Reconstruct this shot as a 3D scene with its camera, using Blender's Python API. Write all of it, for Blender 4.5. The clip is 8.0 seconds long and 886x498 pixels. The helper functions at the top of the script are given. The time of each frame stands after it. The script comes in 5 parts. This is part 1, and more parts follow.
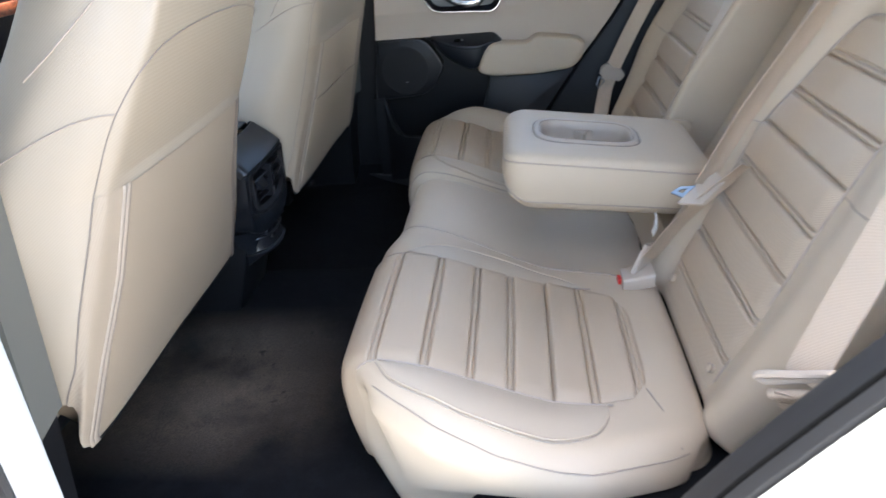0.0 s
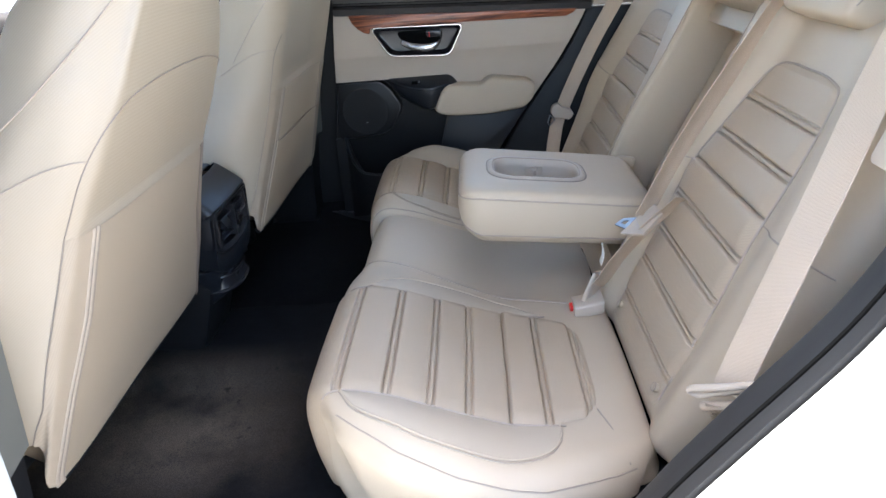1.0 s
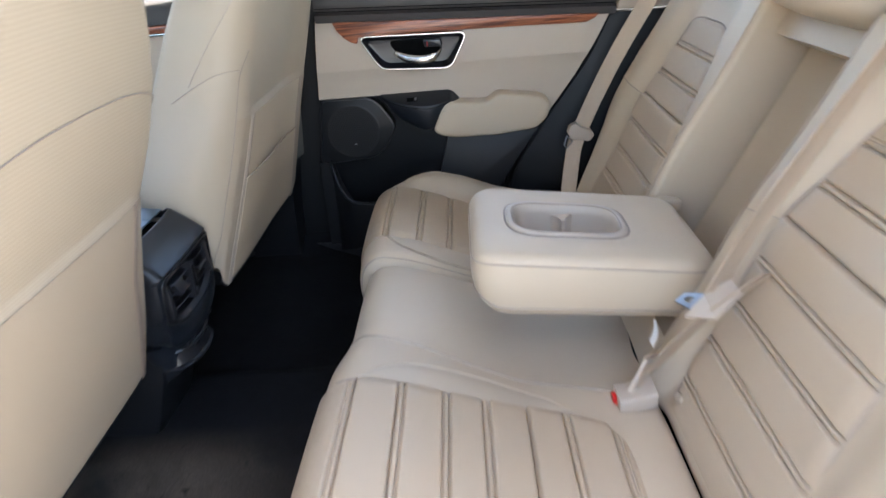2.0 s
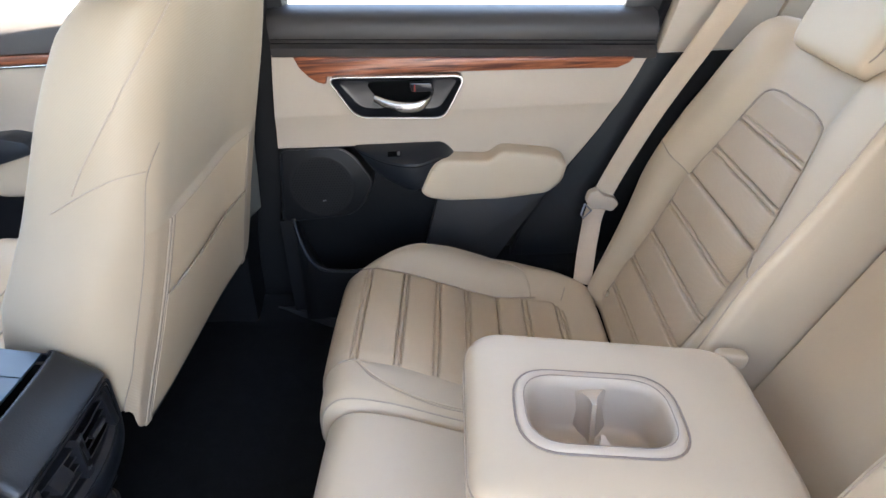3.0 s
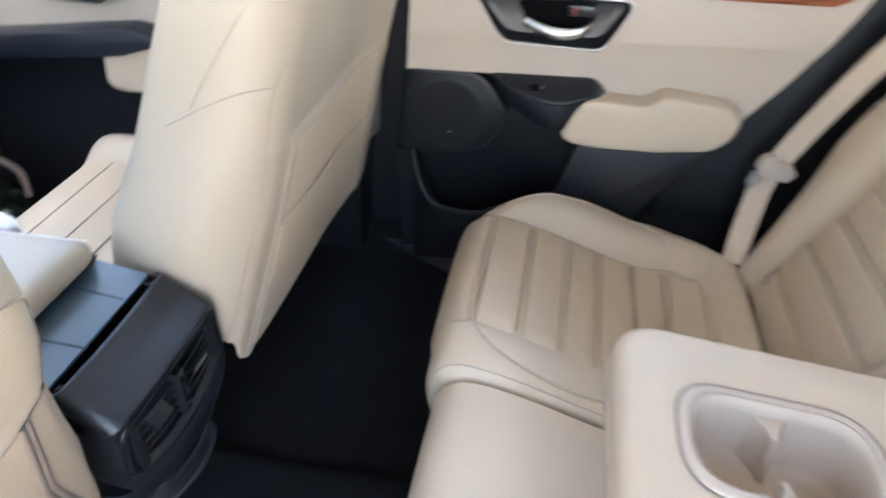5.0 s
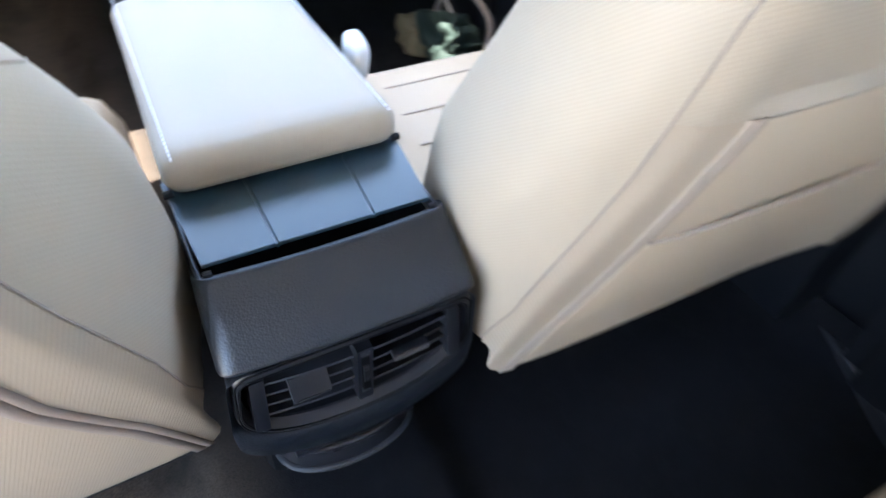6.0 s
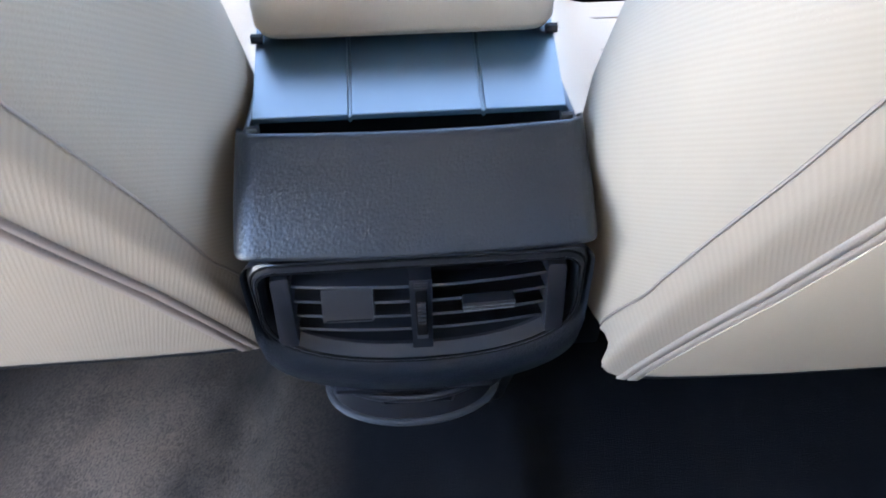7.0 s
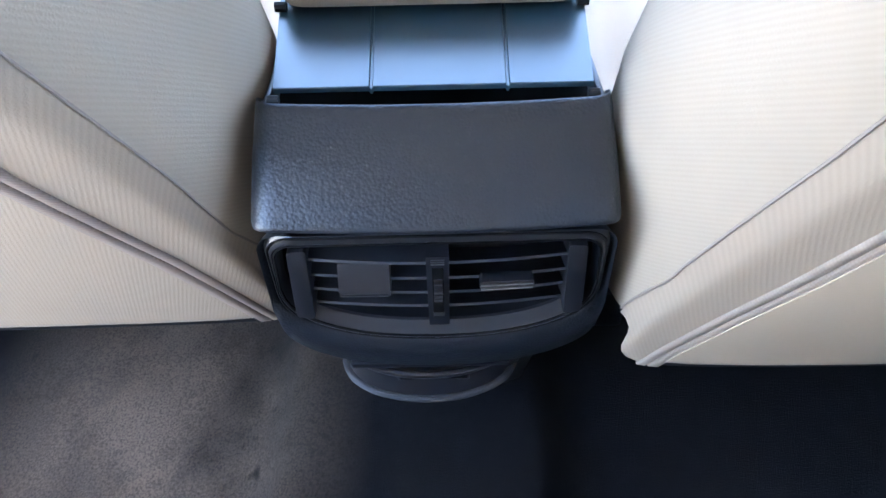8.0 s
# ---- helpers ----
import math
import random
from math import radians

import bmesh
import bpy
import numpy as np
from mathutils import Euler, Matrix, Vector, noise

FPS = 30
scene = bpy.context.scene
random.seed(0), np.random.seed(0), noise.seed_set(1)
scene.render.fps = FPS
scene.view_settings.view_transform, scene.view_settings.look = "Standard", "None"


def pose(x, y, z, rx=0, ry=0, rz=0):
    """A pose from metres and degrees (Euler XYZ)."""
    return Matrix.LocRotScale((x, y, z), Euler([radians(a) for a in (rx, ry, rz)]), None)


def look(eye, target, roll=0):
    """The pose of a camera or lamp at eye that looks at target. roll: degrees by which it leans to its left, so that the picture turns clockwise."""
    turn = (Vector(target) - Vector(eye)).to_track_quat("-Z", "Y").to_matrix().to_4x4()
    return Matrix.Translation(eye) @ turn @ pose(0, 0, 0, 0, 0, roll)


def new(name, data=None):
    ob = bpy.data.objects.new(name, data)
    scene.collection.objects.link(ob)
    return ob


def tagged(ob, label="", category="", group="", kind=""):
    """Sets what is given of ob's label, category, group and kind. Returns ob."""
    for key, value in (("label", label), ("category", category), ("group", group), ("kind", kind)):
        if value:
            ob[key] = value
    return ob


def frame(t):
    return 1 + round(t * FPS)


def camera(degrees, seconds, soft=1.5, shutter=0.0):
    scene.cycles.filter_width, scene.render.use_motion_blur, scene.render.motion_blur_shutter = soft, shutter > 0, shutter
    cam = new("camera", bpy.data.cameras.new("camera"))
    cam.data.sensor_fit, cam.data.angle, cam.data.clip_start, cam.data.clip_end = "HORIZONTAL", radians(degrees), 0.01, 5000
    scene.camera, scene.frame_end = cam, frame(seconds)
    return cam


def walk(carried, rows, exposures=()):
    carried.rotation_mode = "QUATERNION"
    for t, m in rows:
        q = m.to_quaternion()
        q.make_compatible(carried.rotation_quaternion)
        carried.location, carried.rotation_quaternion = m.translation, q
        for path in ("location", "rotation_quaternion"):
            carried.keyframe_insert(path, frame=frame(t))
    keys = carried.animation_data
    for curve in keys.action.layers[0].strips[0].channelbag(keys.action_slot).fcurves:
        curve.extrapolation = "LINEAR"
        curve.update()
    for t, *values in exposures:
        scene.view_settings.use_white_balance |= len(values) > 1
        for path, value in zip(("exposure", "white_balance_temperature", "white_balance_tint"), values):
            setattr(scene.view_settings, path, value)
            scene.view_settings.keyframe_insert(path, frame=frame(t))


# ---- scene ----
cam = camera(70.9, 8.0, shutter=0.5)
PATH = [
    (0, (0.238, -1.201, 0.965), (-0.011, 0.521, -0.02), -5.8),
    (0.5, (0.249, -1.246, 0.983), (0.114, 0.516, 0.047), -5.1),
    (1, (0.254, -1.247, 0.988), (0.121, 0.535, 0.089), -5.3),
    (1.2, (0.256, -1.244, 0.983), (0.135, 0.542, 0.092), -5.1),
    (2.3, (0.209, -0.787, 0.999), (0.108, 0.971, 0.05), -5.3),
    (2.5, (0.213, -0.674, 1.044), (0.13, 1.068, 0.065), -4.7),
    (3, (0.216, -0.549, 1.101), (0.147, 1.156, 0.057), -3.3),
    (3.5, (0.206, -0.542, 1.105), (0.159, 1.14, 0.024), -2.5),
    (4, (0.199, -0.546, 1.106), (0.162, 1.133, 0.02), -2.2),
    (4.2, (0.194, -0.551, 1.102), (0.152, 1.122, 0.007), -2.4),
    (5.3, (0.06, -0.332, 1.027), (-0.492, 1.077, -0.28), 1.8),
    (5.5, (0.016, -0.267, 0.989), (-0.728, 1.006, -0.362), 4.5),
    (5.8, (0.011, -0.145, 0.929), (-1.1, 0.752, -0.471), 2.5),
    (6, (-0.004, -0.097, 0.887), (-1.273, 0.628, -0.479), 2.6),
    (6.3, (-0.018, -0.046, 0.841), (-1.445, 0.342, -0.505), -0.5),
    (6.5, (-0.033, -0.04, 0.815), (-1.471, 0.236, -0.548), 0.2),
    (7, (-0.046, -0.003, 0.765), (-1.467, 0.092, -0.639), -0.5),
    (7.5, (-0.046, -0.004, 0.757), (-1.451, 0.023, -0.666), -0.7),
    (8, (-0.05, 0.003, 0.761), (-1.422, 0.005, -0.695), -1.3),
]
EXPOSURES = [(0, 3.10, 6280, 10), (1.2, 3.10, 6280, 10), (2.5, 3.72, 6850, 12), (4.2, 3.99, 6900, 13), (5.5, 4.24, 6600, 11), (6.0, 4.38, 6350, 11), (6.5, 4.28, 6150, 10), (7.0, 4.50, 5950, 12), (7.5, 4.56, 5880, 12), (8, 4.66, 5880, 12)]
walk(cam, [(t, look(eye, target, roll)) for t, eye, target, roll in PATH], EXPOSURES)

# ---- world, sun ----
world = bpy.data.worlds.new("world")
scene.world = world
world.use_nodes = True
wn, wl = world.node_tree.nodes, world.node_tree.links
sky = wn.new("ShaderNodeTexSky")
sky.sky_type, sky.sun_disc = "NISHITA", False
sky.sun_elevation, sky.sun_rotation = radians(85), radians(93)
sky.air_density, sky.dust_density, sky.ozone_density = 1.0, 1.6, 1.0
wl.new(sky.outputs["Color"], wn["Background"].inputs["Color"])
wn["Background"].inputs["Strength"].default_value = 0.15
sun = new("sun", bpy.data.lights.new("sun", "SUN"))
sun.data.energy, sun.data.angle, sun.data.color = 4.0, radians(0.5), (1.0, 0.95, 0.87)
sun.matrix_world = look((0.75, -0.05, 9.0), (0, 0, 0))


# ---- materials ----
def material(name, color, rough=0.5, metal=0.0, vary=0.12, grain=400.0, bump=0.1, stain=0.0, coat=0.0, spec=0.5, lines=0.0, line_scale=300.0, turn=(0, 0, 0), way="DIAGONAL", mirror=False):
    m = bpy.data.materials.new(name)
    m.use_nodes = True
    n, l = m.node_tree.nodes, m.node_tree.links
    b = n["Principled BSDF"]
    b.inputs["Roughness"].default_value, b.inputs["Metallic"].default_value = rough, metal
    b.inputs["Coat Weight"].default_value, b.inputs["Coat Roughness"].default_value = coat, 0.08
    b.inputs["Specular IOR Level"].default_value = spec
    co = n.new("ShaderNodeTexCoord")
    big = n.new("ShaderNodeTexNoise")
    big.inputs["Scale"].default_value, big.inputs["Detail"].default_value = 9.0, 5.0
    l.new(co.outputs["Object"], big.inputs["Vector"])
    fine = n.new("ShaderNodeTexNoise")
    fine.inputs["Scale"].default_value, fine.inputs["Detail"].default_value = grain, 3.0
    l.new(co.outputs["Object"], fine.inputs["Vector"])
    mixed = n.new("ShaderNodeMix")
    mixed.data_type = "RGBA"
    mixed.inputs["A"].default_value = (*[c * (1 - vary) for c in color], 1)
    mixed.inputs["B"].default_value = (*[min(1.0, c * (1 + vary)) for c in color], 1)
    add = n.new("ShaderNodeMath")
    add.operation = "MULTIPLY_ADD"
    l.new(big.outputs["Fac"], add.inputs[0])
    add.inputs[1].default_value = 0.6
    scaled = n.new("ShaderNodeMath")
    scaled.operation = "MULTIPLY"
    l.new(fine.outputs["Fac"], scaled.inputs[0])
    scaled.inputs[1].default_value = 0.4
    l.new(scaled.outputs[0], add.inputs[2])
    l.new(add.outputs[0], mixed.inputs["Factor"])
    out = mixed.outputs["Result"]
    if stain:
        blot = n.new("ShaderNodeTexNoise")
        blot.inputs["Scale"].default_value, blot.inputs["Detail"].default_value, blot.inputs["Roughness"].default_value = 34.0, 9.0, 0.8
        l.new(co.outputs["Object"], blot.inputs["Vector"])
        ramp = n.new("ShaderNodeValToRGB")
        ramp.color_ramp.elements[0].position, ramp.color_ramp.elements[1].position = 0.46, 0.66
        l.new(blot.outputs["Fac"], ramp.inputs["Fac"])
        dirty = n.new("ShaderNodeMix")
        dirty.data_type = "RGBA"
        l.new(ramp.outputs["Color"], dirty.inputs["Factor"])
        l.new(out, dirty.inputs["A"])
        dirty.inputs["B"].default_value = (*[min(1.0, c * (1 + stain)) for c in color], 1)
        out = dirty.outputs["Result"]
    l.new(out, b.inputs["Base Color"])
    height = fine.outputs["Fac"]
    if lines:
        spin = n.new("ShaderNodeMapping")
        spin.inputs["Rotation"].default_value = [radians(v) for v in turn]
        source = co.outputs["Object"]
        if mirror:
            fold = n.new("ShaderNodeVectorMath")
            fold.operation = "ABSOLUTE"
            l.new(source, fold.inputs[0])
            source = fold.outputs["Vector"]
        l.new(source, spin.inputs["Vector"])
        wave = n.new("ShaderNodeTexWave")
        wave.wave_type, wave.bands_direction = "BANDS", way
        wave.inputs["Scale"].default_value, wave.inputs["Distortion"].default_value = line_scale, 0.1
        l.new(spin.outputs["Vector"], wave.inputs["Vector"])
        both = n.new("ShaderNodeMath")
        both.operation = "MULTIPLY_ADD"
        l.new(wave.outputs["Fac"], both.inputs[0])
        both.inputs[1].default_value = lines
        l.new(fine.outputs["Fac"], both.inputs[2])
        height = both.outputs[0]
        thread = n.new("ShaderNodeMapRange")
        thread.inputs["To Min"].default_value, thread.inputs["To Max"].default_value = 1.0 - 0.16 * lines, 1.0 + 0.08 * lines
        l.new(wave.outputs["Fac"], thread.inputs["Value"])
        woven = n.new("ShaderNodeVectorMath")
        woven.operation = "SCALE"
        l.new(out, woven.inputs[0])
        l.new(thread.outputs["Result"], woven.inputs["Scale"])
        l.new(woven.outputs["Vector"], b.inputs["Base Color"])
    bm_ = n.new("ShaderNodeBump")
    bm_.inputs["Strength"].default_value, bm_.inputs["Distance"].default_value = bump, 0.001
    l.new(height, bm_.inputs["Height"])
    l.new(bm_.outputs["Normal"], b.inputs["Normal"])
    return m


def grained(name, color, rough):
    """Moulded soft plastic with a leather grain of small cells."""
    m = material(name, color, rough, grain=700.0, bump=0.0, spec=0.5)
    n, l = m.node_tree.nodes, m.node_tree.links
    co = n.new("ShaderNodeTexCoord")
    cells = n.new("ShaderNodeTexVoronoi")
    cells.feature = "F1"
    cells.inputs["Scale"].default_value = 540.0
    l.new(co.outputs["Object"], cells.inputs["Vector"])
    bump_ = n.new("ShaderNodeBump")
    bump_.inputs["Strength"].default_value, bump_.inputs["Distance"].default_value = 0.30, 0.0008
    bump_.invert = True
    l.new(cells.outputs["Distance"], bump_.inputs["Height"])
    l.new(bump_.outputs["Normal"], n["Principled BSDF"].inputs["Normal"])
    return m


def wood_material():
    m = material("reddish wood trim", (0.25, 0.07, 0.03), 0.38, grain=300.0, bump=0.02, coat=0.2)
    n, l = m.node_tree.nodes, m.node_tree.links
    co = n.new("ShaderNodeTexCoord")
    mp = n.new("ShaderNodeMapping")
    mp.inputs["Scale"].default_value = (2.0, 30.0, 42.0)
    l.new(co.outputs["Object"], mp.inputs["Vector"])
    rings = n.new("ShaderNodeTexNoise")
    rings.inputs["Scale"].default_value, rings.inputs["Detail"].default_value, rings.inputs["Distortion"].default_value = 3.0, 6.0, 1.2
    l.new(mp.outputs["Vector"], rings.inputs["Vector"])
    ramp = n.new("ShaderNodeValToRGB")
    e = ramp.color_ramp.elements
    e[0].position, e[0].color = 0.36, (0.09, 0.02, 0.009, 1)
    e[1].position, e[1].color = 0.62, (0.36, 0.11, 0.045, 1)
    l.new(rings.outputs["Fac"], ramp.inputs["Fac"])
    l.new(ramp.outputs["Color"], n["Principled BSDF"].inputs["Base Color"])
    return m


def glass_material(name, tint):
    m = bpy.data.materials.new(name)
    m.use_nodes = True
    n, l = m.node_tree.nodes, m.node_tree.links
    n.remove(n["Principled BSDF"])
    clear, gloss, mix, fr = n.new("ShaderNodeBsdfTransparent"), n.new("ShaderNodeBsdfGlossy"), n.new("ShaderNodeMixShader"), n.new("ShaderNodeFresnel")
    clear.inputs["Color"].default_value = (*tint, 1)
    gloss.inputs["Roughness"].default_value = 0.02
    fr.inputs["IOR"].default_value = 1.45
    l.new(fr.outputs[0], mix.inputs[0])
    l.new(clear.outputs[0], mix.inputs[1])
    l.new(gloss.outputs[0], mix.inputs[2])
    l.new(mix.outputs[0], n["Material Output"].inputs["Surface"])
    return m


def dusty_lit(name, color, dust_lit):
    """Dark carpet with a trodden-in dusting and a few dark spots on the side where people step in; light from the open
    door is painted into the same paler patch.
    """
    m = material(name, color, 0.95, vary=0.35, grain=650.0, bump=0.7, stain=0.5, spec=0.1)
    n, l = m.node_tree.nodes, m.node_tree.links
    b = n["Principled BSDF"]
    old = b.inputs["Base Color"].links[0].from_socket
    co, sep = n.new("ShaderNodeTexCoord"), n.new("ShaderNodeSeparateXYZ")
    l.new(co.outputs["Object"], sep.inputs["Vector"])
    # Masks place the pale patch, which also holds light from the open door.
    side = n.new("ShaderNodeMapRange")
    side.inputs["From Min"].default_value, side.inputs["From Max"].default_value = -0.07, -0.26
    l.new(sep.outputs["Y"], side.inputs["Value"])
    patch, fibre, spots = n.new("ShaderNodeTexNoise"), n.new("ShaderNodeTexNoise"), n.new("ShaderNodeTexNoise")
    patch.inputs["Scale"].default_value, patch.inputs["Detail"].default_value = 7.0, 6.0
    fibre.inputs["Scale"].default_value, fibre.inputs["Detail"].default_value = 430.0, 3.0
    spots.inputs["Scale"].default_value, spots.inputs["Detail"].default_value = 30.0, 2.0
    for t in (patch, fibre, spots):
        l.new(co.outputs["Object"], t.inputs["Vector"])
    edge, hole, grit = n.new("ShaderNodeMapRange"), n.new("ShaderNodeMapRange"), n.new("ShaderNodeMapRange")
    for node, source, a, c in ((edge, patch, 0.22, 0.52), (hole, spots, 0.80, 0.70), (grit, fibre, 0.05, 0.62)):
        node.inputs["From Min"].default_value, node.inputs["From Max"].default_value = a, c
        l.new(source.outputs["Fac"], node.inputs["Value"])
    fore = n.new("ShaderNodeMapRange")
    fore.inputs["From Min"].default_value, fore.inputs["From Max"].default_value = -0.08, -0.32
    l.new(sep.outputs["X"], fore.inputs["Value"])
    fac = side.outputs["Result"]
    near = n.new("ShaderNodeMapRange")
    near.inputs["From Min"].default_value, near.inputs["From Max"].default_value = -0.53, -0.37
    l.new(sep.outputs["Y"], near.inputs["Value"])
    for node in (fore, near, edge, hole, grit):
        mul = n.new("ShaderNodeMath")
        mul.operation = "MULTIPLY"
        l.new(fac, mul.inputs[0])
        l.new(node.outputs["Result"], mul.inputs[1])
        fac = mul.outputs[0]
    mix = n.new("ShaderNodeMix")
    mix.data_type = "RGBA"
    mix.inputs["B"].default_value = (*dust_lit, 1)
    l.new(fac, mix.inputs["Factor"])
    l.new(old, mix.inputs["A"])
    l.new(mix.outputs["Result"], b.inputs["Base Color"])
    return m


LEATHER = material("beige leather", (0.478, 0.378, 0.266), 0.52, vary=0.05, grain=900.0, bump=0.12)
WEAVE = material("beige perforated leather", (0.452, 0.346, 0.238), 0.5, vary=0.06, grain=900.0, bump=0.3, lines=1.0, line_scale=190.0, turn=(30, 30, 30))
GREY_LEATHER = material("pale beige leather insert", (0.445, 0.358, 0.260), 0.52, vary=0.04, grain=900.0, bump=0.1)
RIB = material("ribbed beige cloth", (0.346, 0.271, 0.195), 0.6, vary=0.05, grain=900.0, bump=0.22, lines=0.34, line_scale=118.0, turn=(-22, 0, 0), way="Y", mirror=True)
THREAD = material("seam thread", (0.355, 0.285, 0.222), 0.6, vary=0.1)
SEAM = material("dark seam thread", (0.25, 0.200, 0.162), 0.6, vary=0.1)
TWILL = material("fine beige twill", (0.358, 0.288, 0.210), 0.55, vary=0.05, grain=900.0, bump=0.18, lines=0.25, line_scale=118.0, turn=(0, 36, 0), way="Z")
BEIGE_TAPE = material("beige piping", (0.34, 0.272, 0.210), 0.55, vary=0.06, lines=0.4, line_scale=200.0, bump=0.2)
TAPE = material("brown piping", (0.225, 0.170, 0.135), 0.55, vary=0.08, lines=0.6, line_scale=200.0, bump=0.2)
TRIM = material("beige door plastic", (0.45, 0.365, 0.28), 0.5, vary=0.04, grain=600.0, bump=0.08)
DARK = material("black plastic", (0.0070, 0.0072, 0.0084), 0.46, spec=0.30, vary=0.2, grain=900.0, bump=0.12)
DARKGRAIN = grained("grained black plastic", (0.0085, 0.0105, 0.0140), 0.38)
SILL_GREY = material("dark grey sill plastic", (0.021, 0.0195, 0.021), 0.38, vary=0.15, grain=800.0, bump=0.15)
UPPER = material("dark brown soft trim", (0.034, 0.029, 0.027), 0.5, vary=0.12, grain=700.0, bump=0.12)
# Blue in the base colour stands in for sky mirrored in black plastic.
COVER = material("satin black cover with painted sky blue", (0.013, 0.034, 0.048), 0.32, vary=0.08, grain=900.0, bump=0.02, spec=0.9)
SMOOTH = material("smooth black plastic", (0.0105, 0.0110, 0.0135), 0.29, spec=0.5, vary=0.1, grain=900.0, bump=0.03)
# Near-black for speaker holes, and for shade painted into the vent throat.
HOLE = material("near-black of speaker holes and vent shade", (0.0055, 0.0055, 0.0065), 0.7, spec=0.2)
# Flat black: painted shade of wells, slots and gaps; also seals, seams and stitches.
VOID = material("black of painted shade, seals and stitches", (0.003, 0.003, 0.003), 0.8, spec=0.05)
CARPET = material("dark carpet", (0.0165, 0.0142, 0.0125), 0.95, vary=0.45, grain=900.0, bump=0.9, stain=0.7, spec=0.1)
FLOOR_CARPET = dusty_lit("dark carpet with a dusting and painted door light", (0.0065, 0.0066, 0.0072), (0.140, 0.103, 0.073))
WOOD = wood_material()
CHROME = material("satin chrome", (0.52, 0.52, 0.52), 0.26, metal=1.0, vary=0.02, bump=0.01)
STEEL = material("worn steel", (0.24, 0.245, 0.255), 0.38, metal=1.0, vary=0.05, bump=0.02)
WEBBING = material("beige seat belt webbing", (0.50, 0.385, 0.275), 0.6, vary=0.05, bump=0.3, lines=1.0, line_scale=260.0, turn=(20, 20, 20))
LID = material("beige lid vinyl", (0.358, 0.296, 0.225), 0.50, vary=0.04, grain=700.0, bump=0.1)
PAINT = material("white car paint", (0.80, 0.80, 0.80), 0.35, vary=0.02, bump=0.01, coat=0.8)
CHARCOAL = material("charcoal door plastic", (0.0165, 0.0158, 0.0165), 0.5, vary=0.12, grain=800.0, bump=0.15)
RUBBER = material("black rubber seal", (0.006, 0.006, 0.007), 0.6, vary=0.2, bump=0.1)
PILLAR = material("grey-beige pillar plastic", (0.13, 0.128, 0.11), 0.6, vary=0.06, grain=700.0, bump=0.1)
LINER = material("beige headliner", (0.52, 0.49, 0.44), 0.9, vary=0.05, grain=800.0, bump=0.3)
RED = material("red button", (0.65, 0.02, 0.015), 0.35, vary=0.05)
GREEN = material("dark green cloth", (0.004, 0.015, 0.010), 0.8, vary=0.2, bump=0.4)
KRAFT = material("light brown paper", (0.17, 0.135, 0.07), 0.7, vary=0.2, bump=0.2)
PAPER = material("white paper tag", (0.85, 0.85, 0.85), 0.8, vary=0.03)
CONCRETE = material("pale concrete", (0.33, 0.32, 0.30), 0.9, vary=0.16, grain=60.0, bump=0.3, stain=0.2)
GLASS = glass_material("clear glass", (0.9, 0.93, 0.92))
TINTED = glass_material("tinted glass", (0.93, 0.955, 0.945))


# ---- mesh helpers ----
def thing(name, at, label, category, group="", kind=""):
    ob = new(name)
    ob.location = at
    ob.empty_display_size = 0.05
    return tagged(ob, label, category, group, kind)


def placed(ob):
    return (placed(ob.parent) @ ob.matrix_parent_inverse if ob.parent else Matrix()) @ ob.matrix_basis


def finish(ob, mat, parent=None, label="", sharp=40):
    me = ob.data
    me.materials.append(mat)
    me.polygons.foreach_set("use_smooth", [True] * len(me.polygons))
    me.set_sharp_from_angle(angle=radians(sharp))
    if parent is not None:
        ob.parent = parent
        ob.matrix_parent_inverse = placed(parent).inverted()
    if label:
        tagged(ob, label)
    return ob


def part(name, data, mat, parent=None, label="", sharp=40):
    """data: a bmesh, or (vertices, faces)."""
    me = bpy.data.meshes.new(name)
    if isinstance(data, tuple):
        me.from_pydata([tuple(v) for v in data[0]], [], data[1])
        fix = bmesh.new()
        fix.from_mesh(me)
        bmesh.ops.recalc_face_normals(fix, faces=fix.faces)
        fix.to_mesh(me)
        fix.free()
    else:
        bmesh.ops.recalc_face_normals(data, faces=data.faces)
        data.to_mesh(me)
        data.free()
    return finish(new(name, me), mat, parent, label, sharp)


def loft(rings, closed=True, caps=True):
    """Rings of equally many points, joined one to the next."""
    n, m = len(rings), len(rings[0])
    verts = [p for r in rings for p in r]
    faces = []
    for i in range(n - 1):
        for j in range(m if closed else m - 1):
            k = (j + 1) % m
            faces.append((i * m + j, i * m + k, (i + 1) * m + k, (i + 1) * m + j))
    if caps and closed:
        if caps != "last":
            faces.append(tuple(range(m)))
        faces.append(tuple((n - 1) * m + j for j in range(m)))
    return verts, faces


def slab(grid, depth):
    """A grid of points made solid: depth is the vector to its underside."""
    n, m = len(grid), len(grid[0])
    d = Vector(depth)
    top = [Vector(p) for r in grid for p in r]
    verts = top + [p + d for p in top]
    faces, s = [], n * m
    for i in range(n - 1):
        for j in range(m - 1):
            a, b, c, e = i * m + j, i * m + j + 1, (i + 1) * m + j + 1, (i + 1) * m + j
            faces += [(a, b, c, e), (a + s, e + s, c + s, b + s)]
    rim = [j for j in range(m)] + [i * m + m - 1 for i in range(1, n)] + [(n - 1) * m + j for j in range(m - 2, -1, -1)] + [i * m for i in range(n - 2, 0, -1)]
    for a, b in zip(rim, rim[1:] + rim[:1]):
        faces.append((a, a + s, b + s, b))
    return verts, faces


